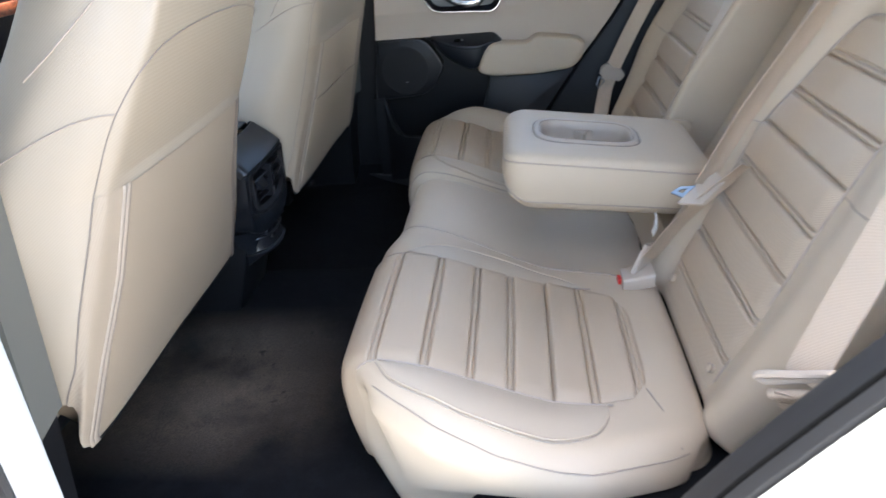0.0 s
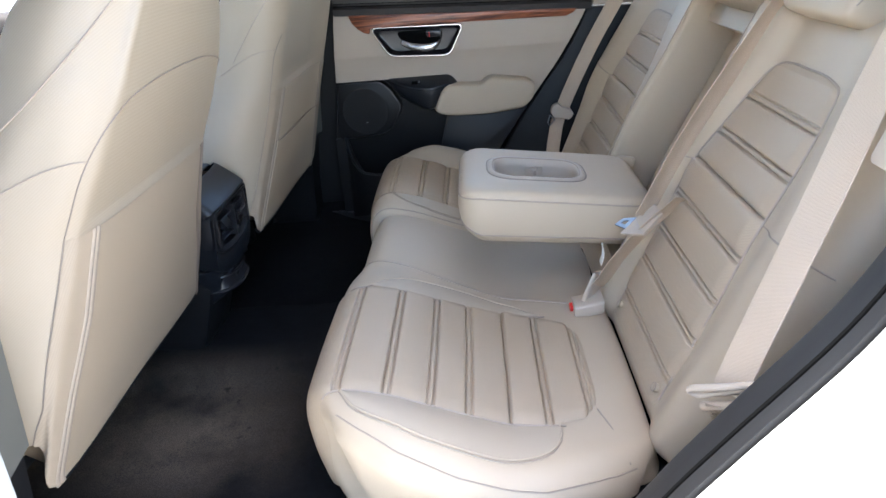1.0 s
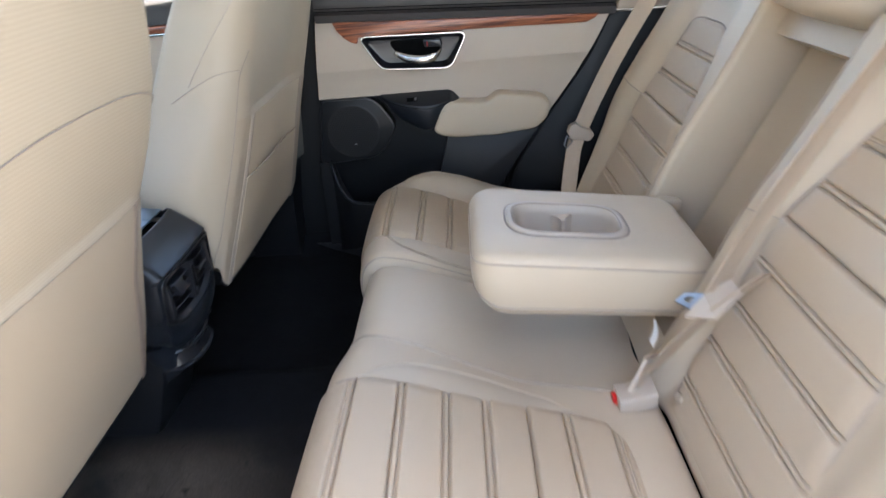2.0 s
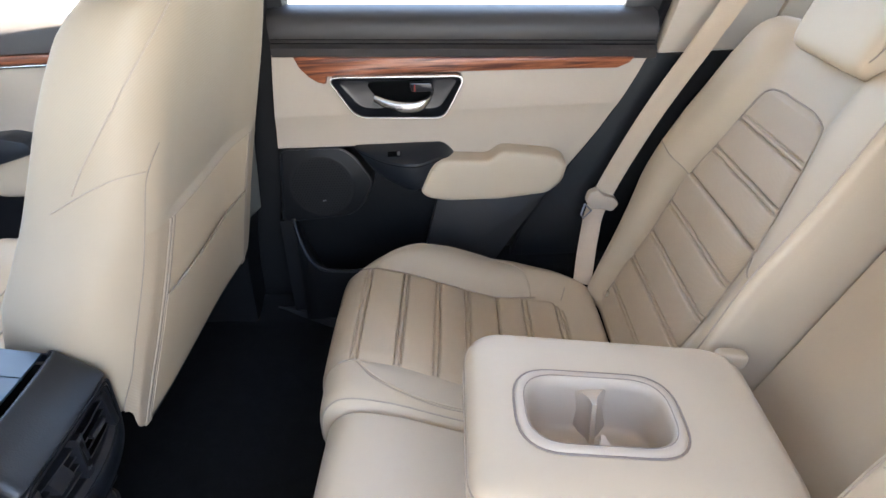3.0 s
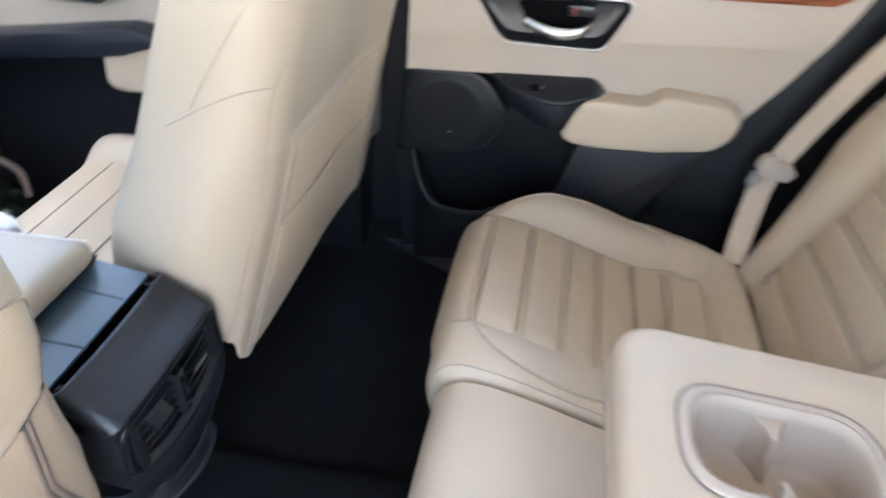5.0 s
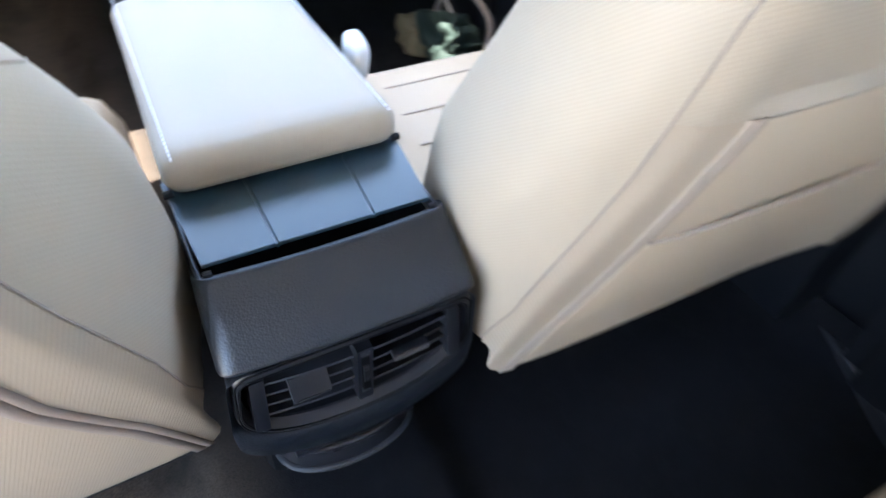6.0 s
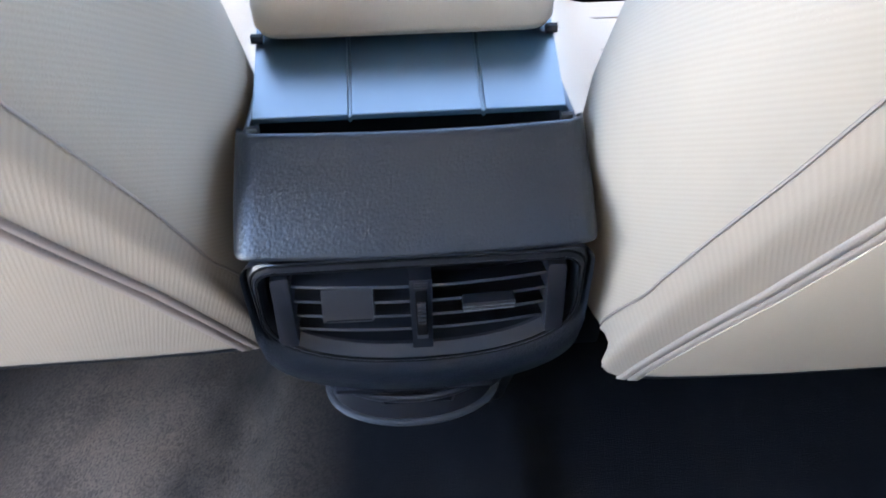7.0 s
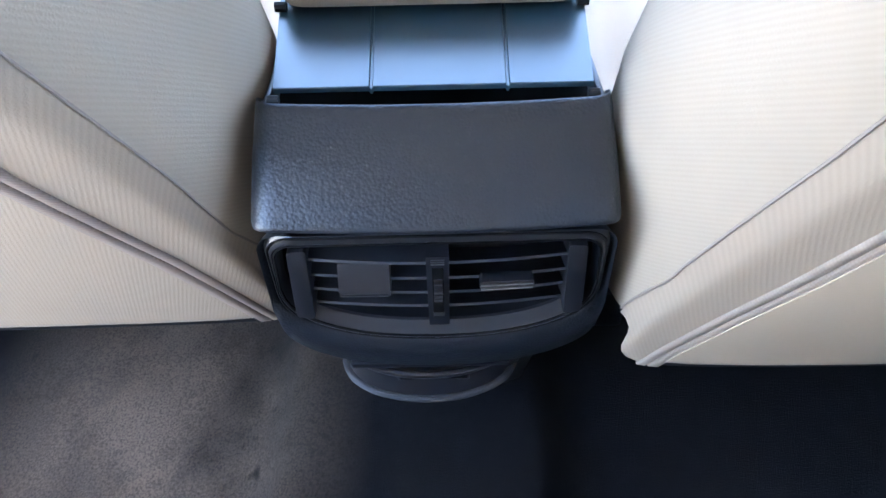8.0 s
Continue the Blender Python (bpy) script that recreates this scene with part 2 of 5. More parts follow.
def smooth_path(pts, step=8, closed=False):
    """Catmull-Rom through pts."""
    pts = [Vector(p) for p in pts]
    n = len(pts)
    out = []
    for i in range(n if closed else n - 1):
        p0 = pts[(i - 1) % n] if closed or i > 0 else pts[0] * 2 - pts[1]
        p1, p2 = pts[i], pts[(i + 1) % n]
        p3 = pts[(i + 2) % n] if closed or i + 2 < n else pts[-1] * 2 - pts[-2]
        for k in range(step):
            t = k / step
            out.append(0.5 * (2 * p1 + (p2 - p0) * t + (2 * p0 - 5 * p1 + 4 * p2 - p3) * t * t + (3 * p1 - 3 * p2 + p3 - p0) * t ** 3))
    if not closed:
        out.append(pts[-1])
    return out


def interp(x, table):
    return float(np.interp(x, [a for a, _ in table], [b for _, b in table]))


def tube(path, r, sides=6, closed=False):
    path = [Vector(p) for p in path]
    rings = []
    side = None
    n = len(path)
    for i, p in enumerate(path):
        a, b = (path[(i - 1) % n], path[(i + 1) % n]) if closed else (path[max(i - 1, 0)], path[min(i + 1, n - 1)])
        d = (b - a).normalized()
        if side is None:
            side = d.orthogonal().normalized()
        side = (side - d * side.dot(d)).normalized()
        up = d.cross(side)
        rings.append([p + r * (math.cos(q) * side + math.sin(q) * up) for q in [2 * math.pi * k / sides for k in range(sides)]])
    if closed:
        rings.append(rings[0])
    return loft(rings, caps=not closed)


def prism(pts, axis, a, b, bevel=0.004, segments=2):
    """A flat outline pushed along an axis from a to b, with rounded edges. pts: (x, z) for axis y, (x, y) for z, (y, z) for x."""
    bm = bmesh.new()
    put = {"y": lambda u, v, w: (u, w, v), "z": lambda u, v, w: (u, v, w), "x": lambda u, v, w: (w, u, v)}[axis]
    lo = [bm.verts.new(put(u, v, a)) for u, v in pts]
    hi = [bm.verts.new(put(u, v, b)) for u, v in pts]
    bm.faces.new(lo)
    bm.faces.new(hi)
    for i in range(len(pts)):
        j = (i + 1) % len(pts)
        bm.faces.new((lo[i], lo[j], hi[j], hi[i]))
    bmesh.ops.recalc_face_normals(bm, faces=bm.faces)
    if bevel:
        sharp = [e for e in bm.edges if e.calc_face_angle(0) > 0.6]
        bmesh.ops.bevel(bm, geom=sharp, offset=bevel, segments=segments, affect="EDGES", profile=0.5, clamp_overlap=True)
    return bm


def box(x0, x1, y0, y1, z0, z1, bevel=0.004):
    return prism([(x0, y0), (x1, y0), (x1, y1), (x0, y1)], "z", z0, z1, bevel)


def ring_frame(outer, inner, axis, a, b):
    """A flat frame: two outlines with equally many points, from a to b along the axis."""
    put = {"y": lambda u, v, w: (u, w, v), "z": lambda u, v, w: (u, v, w), "x": lambda u, v, w: (w, u, v)}[axis]
    rings = [[put(u, v, w) for u, v in line] for line, w in ((outer, a), (outer, b), (inner, b), (inner, a), (outer, a))]
    return loft(rings, caps=False)


def rounded(pts, r, steps=5):
    """An outline with its corners rounded."""
    out = []
    n = len(pts)
    for i in range(n):
        p, q, s = Vector(pts[i - 1]), Vector(pts[i]), Vector(pts[(i + 1) % n])
        rr = min(r, (p - q).length * 0.48, (s - q).length * 0.48)
        a, b = q + (p - q).normalized() * rr, q + (s - q).normalized() * rr
        for k in range(steps + 1):
            t = k / steps
            out.append(tuple(a * (1 - t) ** 2 + q * 2 * t * (1 - t) + b * t * t))
    return out


def shrunk(pts, f, shift=(0, 0)):
    cx, cy = sum(p[0] for p in pts) / len(pts), sum(p[1] for p in pts) / len(pts)
    w = max(p[0] for p in pts) - min(p[0] for p in pts)
    h = max(p[1] for p in pts) - min(p[1] for p in pts)
    fx, fy = 1 - 2 * f / w, 1 - 2 * f / h
    return [(cx + (p[0] - cx) * fx + shift[0], cy + (p[1] - cy) * fy + shift[1]) for p in pts]


def normal_of(f, a, b, da=0.002, db=0.002):
    u, v = f(a + da, b) - f(a - da, b), f(a, b + db) - f(a, b - db)
    return u.cross(v).normalized()


def on(f, a, b, off, up):
    """The point off metres above a surface; up: a direction on its visible side."""
    n = normal_of(f, a, b)
    if n.dot(Vector(up)) < 0:
        n = -n
    return f(a, b) + n * off


def seam(name, f, pts, off, r, mat, parent, up, smooth=True, step=8, label=""):
    line = smooth_path([(a, b, 0) for a, b in pts], step) if smooth else [Vector((a, b, 0)) for a, b in pts]
    return part(name, tube([on(f, p.x, p.y, off, up) for p in line], r, 5), mat, parent, label)


def fillet(e, r):
    """How far a rounded edge of radius r falls away at a distance e from the border."""
    return r - math.sqrt(max(r * r - (r - min(e, r)) ** 2, 0.0)) if e < r else 0.0


# ---- ground and car shell ----
ground = part("ground", slab([[(-60 + 4 * i, -60 + 4 * j, -0.32) for j in range(31)] for i in range(31)], (0, 0, -0.2)), CONCRETE)
tagged(ground, "pale concrete ground under the car", "ground", kind="structure")
FLOOR = 0.14


def floor_height(x, y):
    hump = 0.042 * (0.5 - 0.5 * math.tanh((abs(y + 0.03) - 0.142) / 0.017))
    toe = 0.22 * max(0.0, (-1.25 - x)) / 0.4
    back = 0.12 * max(0.0, min(1.0, (x - 0.05) / 0.2))
    side = 0.05 * max(0.0, (abs(y) - 0.68) / 0.07) ** 2
    return FLOOR + hump + toe + back + side + 0.0035 * noise.noise(Vector((x * 9, y * 9, 0.3)))


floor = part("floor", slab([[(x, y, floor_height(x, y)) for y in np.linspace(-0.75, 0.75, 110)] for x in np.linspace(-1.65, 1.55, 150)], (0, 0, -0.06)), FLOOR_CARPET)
tagged(floor, "dark carpet of the car floor with a dusting, painted door light and a low centre hump", "floor", kind="structure")

# body sides: sill, pillars, quarter panels, roof
DIAG = [(0.30, 0.20), (0.332, 0.342), (0.385, 0.44), (0.444, 0.526), (0.529, 0.644), (0.575, 0.735), (0.60, 0.80), (0.63, 0.90)]


def quarter(s):
    q = thing("quarter_panel", (0.9, s * 0.8, 0.1), "white painted rear quarter panel with black inner wheel arch trim", "car body", kind="structure")
    line = smooth_path([(x + (0.042 if s < 0 else 0.0), 0, z) for x, z in DIAG], 5)
    edge = [(p.x, p.z) for p in line]
    part("arch_trim", prism([(x + 0.014, z) for x, z in edge if z < 0.77] + [(1.5, 0.772), (1.5, 0.11), (0.314, 0.11)], "y", s * 0.735, s * 0.760, 0.004), DARK, q, "black plastic wheel arch trim")
    part("skin", prism([(x - 0.003, z - 0.004) for x, z in edge] + [(1.75, 0.93), (1.8, 0.30), (1.25, 0.15), (1.15, 0.28), (0.95, 0.36), (0.75, 0.30), (0.62, 0.10), (0.40, -0.02), (0.30, 0.04)], "y", s * 0.798, s * 0.85, 0.008), PAINT, q, "white car paint")
    part("jamb", loft([[(x + a, s * y, z + b) for x, z in edge] for a, y, b in ((0.020, 0.738, -0.004), (0.008, 0.736, 0.0), (0.005, 0.741, 0.001), (0.003, 0.755, 0.0), (-0.001, 0.772, 0.0), (0.02, 0.775, -0.01))], closed=False), DARK, q, "black smooth door jamb", 60)
    part("jamb_edge", loft([[(x + a, s * y, z + b) for x, z in edge] for a, y, b in ((0.02, 0.776, -0.01), (-0.002, 0.779, 0.0), (-0.005, 0.790, 0.0), (-0.006, 0.7975, -0.001), (0.02, 0.7975, -0.01))], closed=False), RUBBER, q, "black door jamb edge", 60)
    # Filler added to block sun leaking between seat back and arch trim.
    part("side_filler", prism([(0.57, 0.25), (0.69, 0.25), (0.93, 0.755), (0.81, 0.755)], "y", s * 0.54, s * 0.734, 0.006), DARK, q, "added dark filler that stops sun leaking behind the seat shoulder")
    part("seal_lip", tube([(p.x - 0.001, s * 0.7755, p.z) for p in line], 0.0026, 6), VOID, q, "black rubber door seal")
    part("pillar_trim", prism([(0.604, 0.7705), (0.80, 0.7705), (0.86, 0.92), (0.97, 1.28), (1.02, 1.40), (0.98, 1.42), (0.86, 1.36), (0.69, 1.05)], "y", s * 0.69, s * 0.732, 0.008), TRIM, q, "beige upper pillar trim")
    part("cargo_trim", prism([(0.803, 0.7705), (1.5, 0.7705), (1.5, 0.92), (0.863, 0.92)], "y", s * 0.692, s * 0.730, 0.006), TRIM, q, "beige cargo side trim")
    part("rear_pillar_trim", prism([(1.38, 0.923), (1.5, 0.923), (1.46, 1.30), (1.30, 1.36), (1.26, 1.30)], "y", s * 0.665, s * 0.725, 0.008), TRIM, q, "beige rear pillar trim")
    part("quarter_glass", slab([[(x, s * (0.745 - 0.12 * t), 0.90 + 0.46 * t) for x in np.linspace(0.84 + 0.14 * t, 1.44 - 0.12 * t, 4)] for t in np.linspace(0, 1, 4)], (0, s * 0.004, 0)), TINTED, q, "tinted rear quarter glass")
    return q


for s in (1, -1):
    g = 0.0 if s < 0 else 0.085
    f = 0.032 if s < 0 else 0.0
    quarter(s)
    sill = thing("door_sill", (0, s * 0.76, 0.1), "black plastic door sill trim over a white painted rocker", "door sill", kind="structure")
    part("sill_trim", prism([(0.70, 0.07), (0.725, 0.145), (0.755, 0.160), (0.79, 0.150), (0.80, 0.05)] if s > 0 else [(-0.70, 0.07), (-0.725, 0.145), (-0.755, 0.160), (-0.79, 0.150), (-0.80, 0.05)], "x", -1.3, 0.34, 0.006), DARK, sill)
    part("rocker", box(-1.35, 0.40, min(s * 0.80, s * 0.88), max(s * 0.80, s * 0.88), -0.10, 0.12, 0.02), PAINT, sill)
    ridge = smooth_path([(-0.47, s * 0.700, 0.150), (-0.40, s * 0.730, 0.156), (-0.31, s * 0.738, 0.160), (-0.19, s * 0.700, 0.162), (-0.10, s * 0.655, 0.166), (0.0, s * 0.625, 0.170), (0.10, s * 0.62, 0.172)], 6)
    part("scuff_plate", loft([[p + Vector((0, 0, -0.03)), p, p + Vector((0, s * 0.010, 0.004)), Vector((p.x, s * 0.745, 0.163)), Vector((p.x, s * 0.75, 0.12))] for p in ridge]), SILL_GREY, sill, "grained dark grey scuff plate", 50)
    part("scuff_edge", tube([p + Vector((0, s * 0.003, 0.001)) for p in ridge], 0.0035, 6), SILL_GREY, sill)
    pillar = thing("b_pillar", (-0.28, s * 0.72, 0.1), "centre pillar with beige upper trim and black foot", "car pillar", kind="structure")
    part("lower_trim", loft([[(x, s * y, z) for x, y in ring] for z, ring in (
        (0.12, [(-0.46, 0.70), (-0.35 + 0.4 * g - f, 0.70), (-0.34 + 0.4 * g - f, 0.76), (-0.47, 0.76)]),
        (0.30, [(-0.42, 0.69), (-0.335 + 0.4 * g - f, 0.69), (-0.325 + 0.4 * g - f, 0.75), (-0.43, 0.75)]),
        (0.449, [(-0.40, 0.675), (-0.315 + 0.45 * g - f, 0.675), (-0.305 + 0.45 * g - f, 0.74), (-0.41, 0.74)]))]), DARK, pillar, "black plastic pillar foot")
    part("upper_trim", loft([[(x, s * y, z) for x, y in ring] for z, ring in (
        (0.45, [(-0.395, 0.665), (-0.310 + 0.5 * g - f, 0.668), (-0.295 + 0.5 * g - f, 0.73), (-0.405, 0.735)]),
        (0.80, [(-0.345, 0.640), (-0.265 + 0.5 * g - f, 0.645), (-0.250 + 0.5 * g - f, 0.71), (-0.355, 0.72)]),
        (1.05, [(-0.285, 0.605), (-0.185, 0.61), (-0.155, 0.68), (-0.31, 0.69)]),
        (1.42, [(-0.225, 0.51), (-0.125, 0.51), (-0.10, 0.59), (-0.25, 0.60)]))]), PILLAR, pillar, "grey-beige pillar cover")
    part("outer_skin", loft([[(x, s * y, z) for x, y in ring] for z, ring in (
        (0.12, [(-0.44, 0.765), (-0.305 + g - f, 0.765), (-0.290 + g - f, 0.775), (-0.286 + g - f, 0.80), (-0.44, 0.80)]),
        (0.85, [(-0.36, 0.745), (-0.232 + g - f, 0.745), (-0.215 + g - f, 0.755), (-0.210 + g - f, 0.785), (-0.36, 0.785)]),
        (1.42, [(-0.24, 0.60), (-0.09, 0.60), (-0.075, 0.62), (-0.075, 0.65), (-0.24, 0.65)]))]), PAINT if s < 0 else DARK, pillar, "white painted outer pillar" if s < 0 else "black door jamb")
    part("pillar_seal", tube([(-0.318 - f, s * 0.803, 0.16), (-0.290 - f, s * 0.798, 0.45), (-0.250 - f, s * 0.788, 0.85), (-0.12, s * 0.655, 1.40)], 0.007, 8), RUBBER, pillar, "black rubber seal")

roof = thing("roof", (0.2, 0, 1.45), "white car roof lined with beige cloth", "car roof", kind="structure")
roof_grid = lambda dz: [[(x, y, 1.475 + dz - 0.075 * (abs(y) / 0.66) ** 3 - 0.10 * max(0.0, abs(x - 0.25) - 0.45) ** 2) for y in np.linspace(-0.66, 0.66, 25)] for x in np.linspace(-0.80, 1.42, 28)]


part("headliner", slab(roof_grid(-0.03), (0, 0, 0.012)), LINER, roof, "beige cloth headliner")
part("roof_skin", slab(roof_grid(0.0), (0, 0, 0.012)), PAINT, roof, "white painted roof skin")
for s in (1, -1):
    rail = smooth_path([(-1.65, s * 0.66, 0.98), (-1.25, s * 0.635, 1.22), (-0.82, s * 0.635, 1.39), (-0.2, s * 0.672, 1.42), (0.5, s * 0.682, 1.41), (1.0, s * 0.672, 1.36), (1.45, s * 0.63, 1.24)], 6)
    part("roof_rail", tube(rail, 0.050, 10), PAINT, roof)
part("header_beam", box(-0.95, -0.76, -0.60, 0.60, 1.365, 1.41, 0.015), LINER, roof)
part("rear_beam", box(1.36, 1.46, -0.60, 0.60, 1.27, 1.36, 0.015), LINER, roof)

windscreen = part("windscreen", slab([[(-1.68 + 0.86 * t - 0.06 * (1 - (y / 0.62) ** 2), y, 0.98 + 0.41 * t) for y in np.linspace(-0.62, 0.62, 15)] for t in np.linspace(0, 1, 8)], (0.004, 0, -0.004)), GLASS)
tagged(windscreen, "clear sloping windscreen", "window", kind="structure")
windscreen.visible_shadow = False
hatch = thing("tailgate", (1.6, 0, 0.3), "closed tailgate with a rear window", "tailgate", kind="structure")
part("tailgate_panel", box(1.50, 1.60, -0.74, 0.74, 0.10, 0.92, 0.02), PAINT, hatch)
part("rear_glass", slab([[(1.57 - 0.17 * t, y, 0.92 + 0.40 * t) for y in np.linspace(-0.6, 0.6, 5)] for t in np.linspace(0, 1, 4)], (0.004, 0, 0)), TINTED, hatch)
cargo = part("cargo_floor", box(0.86, 1.50, -0.68, 0.68, 0.22, 0.26, 0.008), CARPET)
tagged(cargo, "dark carpeted cargo floor behind the rear seat", "cargo floor", kind="structure")

dash = thing("dashboard", (-1.45, 0, 0.5), "dark soft dashboard across the front of the cabin", "dashboard")
part("dash_top", loft([[(x, y, z) for x, z in ((-1.70, 0.95), (-1.45, 0.915), (-1.27, 0.885), (-1.20, 0.84), (-1.21, 0.76), (-1.30, 0.62), (-1.44, 0.50), (-1.68, 0.45))] for y in np.linspace(-0.68, 0.68, 9)]), UPPER, dash)
part("glove_box", box(-1.33, -1.27, 0.15, 0.60, 0.55, 0.74, 0.02), DARK, dash, "black glove box lid")
part("dash_strip", box(-1.225, -1.19, -0.64, 0.64, 0.775, 0.810, 0.008), WOOD, dash, "reddish wood trim strip")
firewall = part("firewall", box(-1.75, -1.68, -0.74, 0.74, 0.05, 0.97, 0.01), DARK)
tagged(firewall, "dark bulkhead at the front of the cabin", "bulkhead", kind="structure")
for s in (1, -1):
    kick = part("kick_panel", box(-1.75, -1.22, min(s * 0.70, s * 0.78), max(s * 0.70, s * 0.78), 0.05, 0.97, 0.01), DARK)
    tagged(kick, "black kick panel at the side of the front footwell", "kick panel", kind="structure")
hood = part("bonnet", slab([[(x, y, 0.96 - 0.10 * ((-1.72 - x) / 0.95) ** 2 - 0.08 * (y / 0.8) ** 2) for y in np.linspace(-0.8, 0.8, 11)] for x in np.linspace(-2.65, -1.72, 9)], (0, 0, -0.03)), PAINT)
tagged(hood, "white car bonnet beyond the windscreen", "car bonnet", kind="structure")


# ---- doors ----
def handle_unit(d, x0, y, s, k=1.0):
    """The recessed handle: chrome rim, dark cup, chrome lever, lock switch."""
    out = rounded([(x0 - 0.045 * k, 0.761), (x0 + 0.232 * k, 0.753), (x0 + 0.186 * k, 0.666), (x0 + 0.006 * k, 0.676)], 0.022)
    inn = shrunk(out, 0.0024)
    part("rim", ring_frame(out, inn, "y", s * (y - 0.012), s * (y + 0.01)), CHROME, d, "satin chrome handle surround")
    cup = shrunk(out, 0.0027)
    part("cup", loft([[(u, s * yy, v) for u, v in shrunk(cup, f)] for f, yy in ((0.0, y - 0.008), (0.006, y + 0.004), (0.012, y + 0.012), (0.02, y + 0.013))], caps="last"), SMOOTH, d, "dark recessed handle cup")
    hole = rounded([(x0 + 0.026, 0.742), (x0 + 0.150, 0.742), (x0 + 0.165, 0.712), (x0 + 0.120, 0.693), (x0 + 0.056, 0.700)], 0.02)
    # Flat plate on the cup floor, black to paint the finger well's shade.
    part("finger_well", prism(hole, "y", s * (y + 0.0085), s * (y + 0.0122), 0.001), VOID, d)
    lever = smooth_path([(x0 + 0.045, s * (y - 0.004), 0.713), (x0 + 0.075, s * (y - 0.012), 0.700), (x0 + 0.110, s * (y - 0.016), 0.694), (x0 + 0.142, s * (y - 0.014), 0.697), (x0 + 0.160, s * (y - 0.006), 0.709), (x0 + 0.166, s * (y + 0.004), 0.722)], 6)
    rings = []
    for i, p in enumerate(lever):
        t = i / (len(lever) - 1)
        h, w = 0.004 + 0.007 * math.sin(math.pi * min(1, t * 0.75 + 0.12)), 0.004
        rings.append([p + Vector((h * 0.35 * math.cos(q) , s * w * math.sin(q), h * math.cos(q))) for q in [2 * math.pi * j / 10 for j in range(10)]])
    part("lever", loft(rings), CHROME, d, "curved satin chrome door lever")
    part("lock_button", prism(rounded([(x0 + 0.118, 0.741), (x0 + 0.163, 0.739), (x0 + 0.167, 0.722), (x0 + 0.122, 0.722)], 0.005), "y", s * (y - 0.006), s * (y + 0.006), 0.002), SMOOTH, d, "black lock button")
    part("lock_mark", box(x0 + 0.128, x0 + 0.1295, min(s * (y - 0.0072), s * (y - 0.005)), max(s * (y - 0.0072), s * (y - 0.005)), 0.724, 0.737, 0), RED, d)


def arm_pad(d, x0, x1, y, s, dz):
    """A squared pad with a slanted front end and a raised rear half."""
    u = lambda t: x0 + (x1 - x0) * t
    line = rounded([(u(0.0), 0.508 + dz), (u(0.065), 0.560 + dz), (u(0.14), 0.583 + dz), (u(0.47), 0.576 + dz), (u(0.55), 0.597 + dz), (u(0.91), 0.581 + dz), (u(0.995), 0.562 + dz), (u(0.965), 0.522 + dz), (u(0.87), 0.496 + dz), (u(0.55), 0.485 + dz), (u(0.18), 0.486 + dz), (u(0.05), 0.494 + dz)], 0.014, 4)
    pad = part("arm_pad", loft([[(a, s * (y + b), c) for a, c in shrunk(line, f)] for f, b in ((0.004, 0.075), (0.0, 0.05), (0.0, 0.010), (0.0014, 0.005), (0.004, 0.0018), (0.009, 0.0002), (0.018, -0.0008), (0.030, -0.0012))]), LEATHER, d, "padded beige armrest", 60)
    part("pad_seam", tube([(u(t), s * (y + 0.0004 + 0.010 * max(0.0, abs(t - 0.5) - 0.42) / 0.06), 0.561 + dz - 0.014 * t * t) for t in np.linspace(0.07, 0.97, 24)], 0.0009, 5), THREAD, pad)
    part("pad_edge", tube([(a, s * (y + 0.018), c - 0.001) for a, c in line if c < 0.515 + dz and a > u(0.02)], 0.0022, 5), VOID, pad)


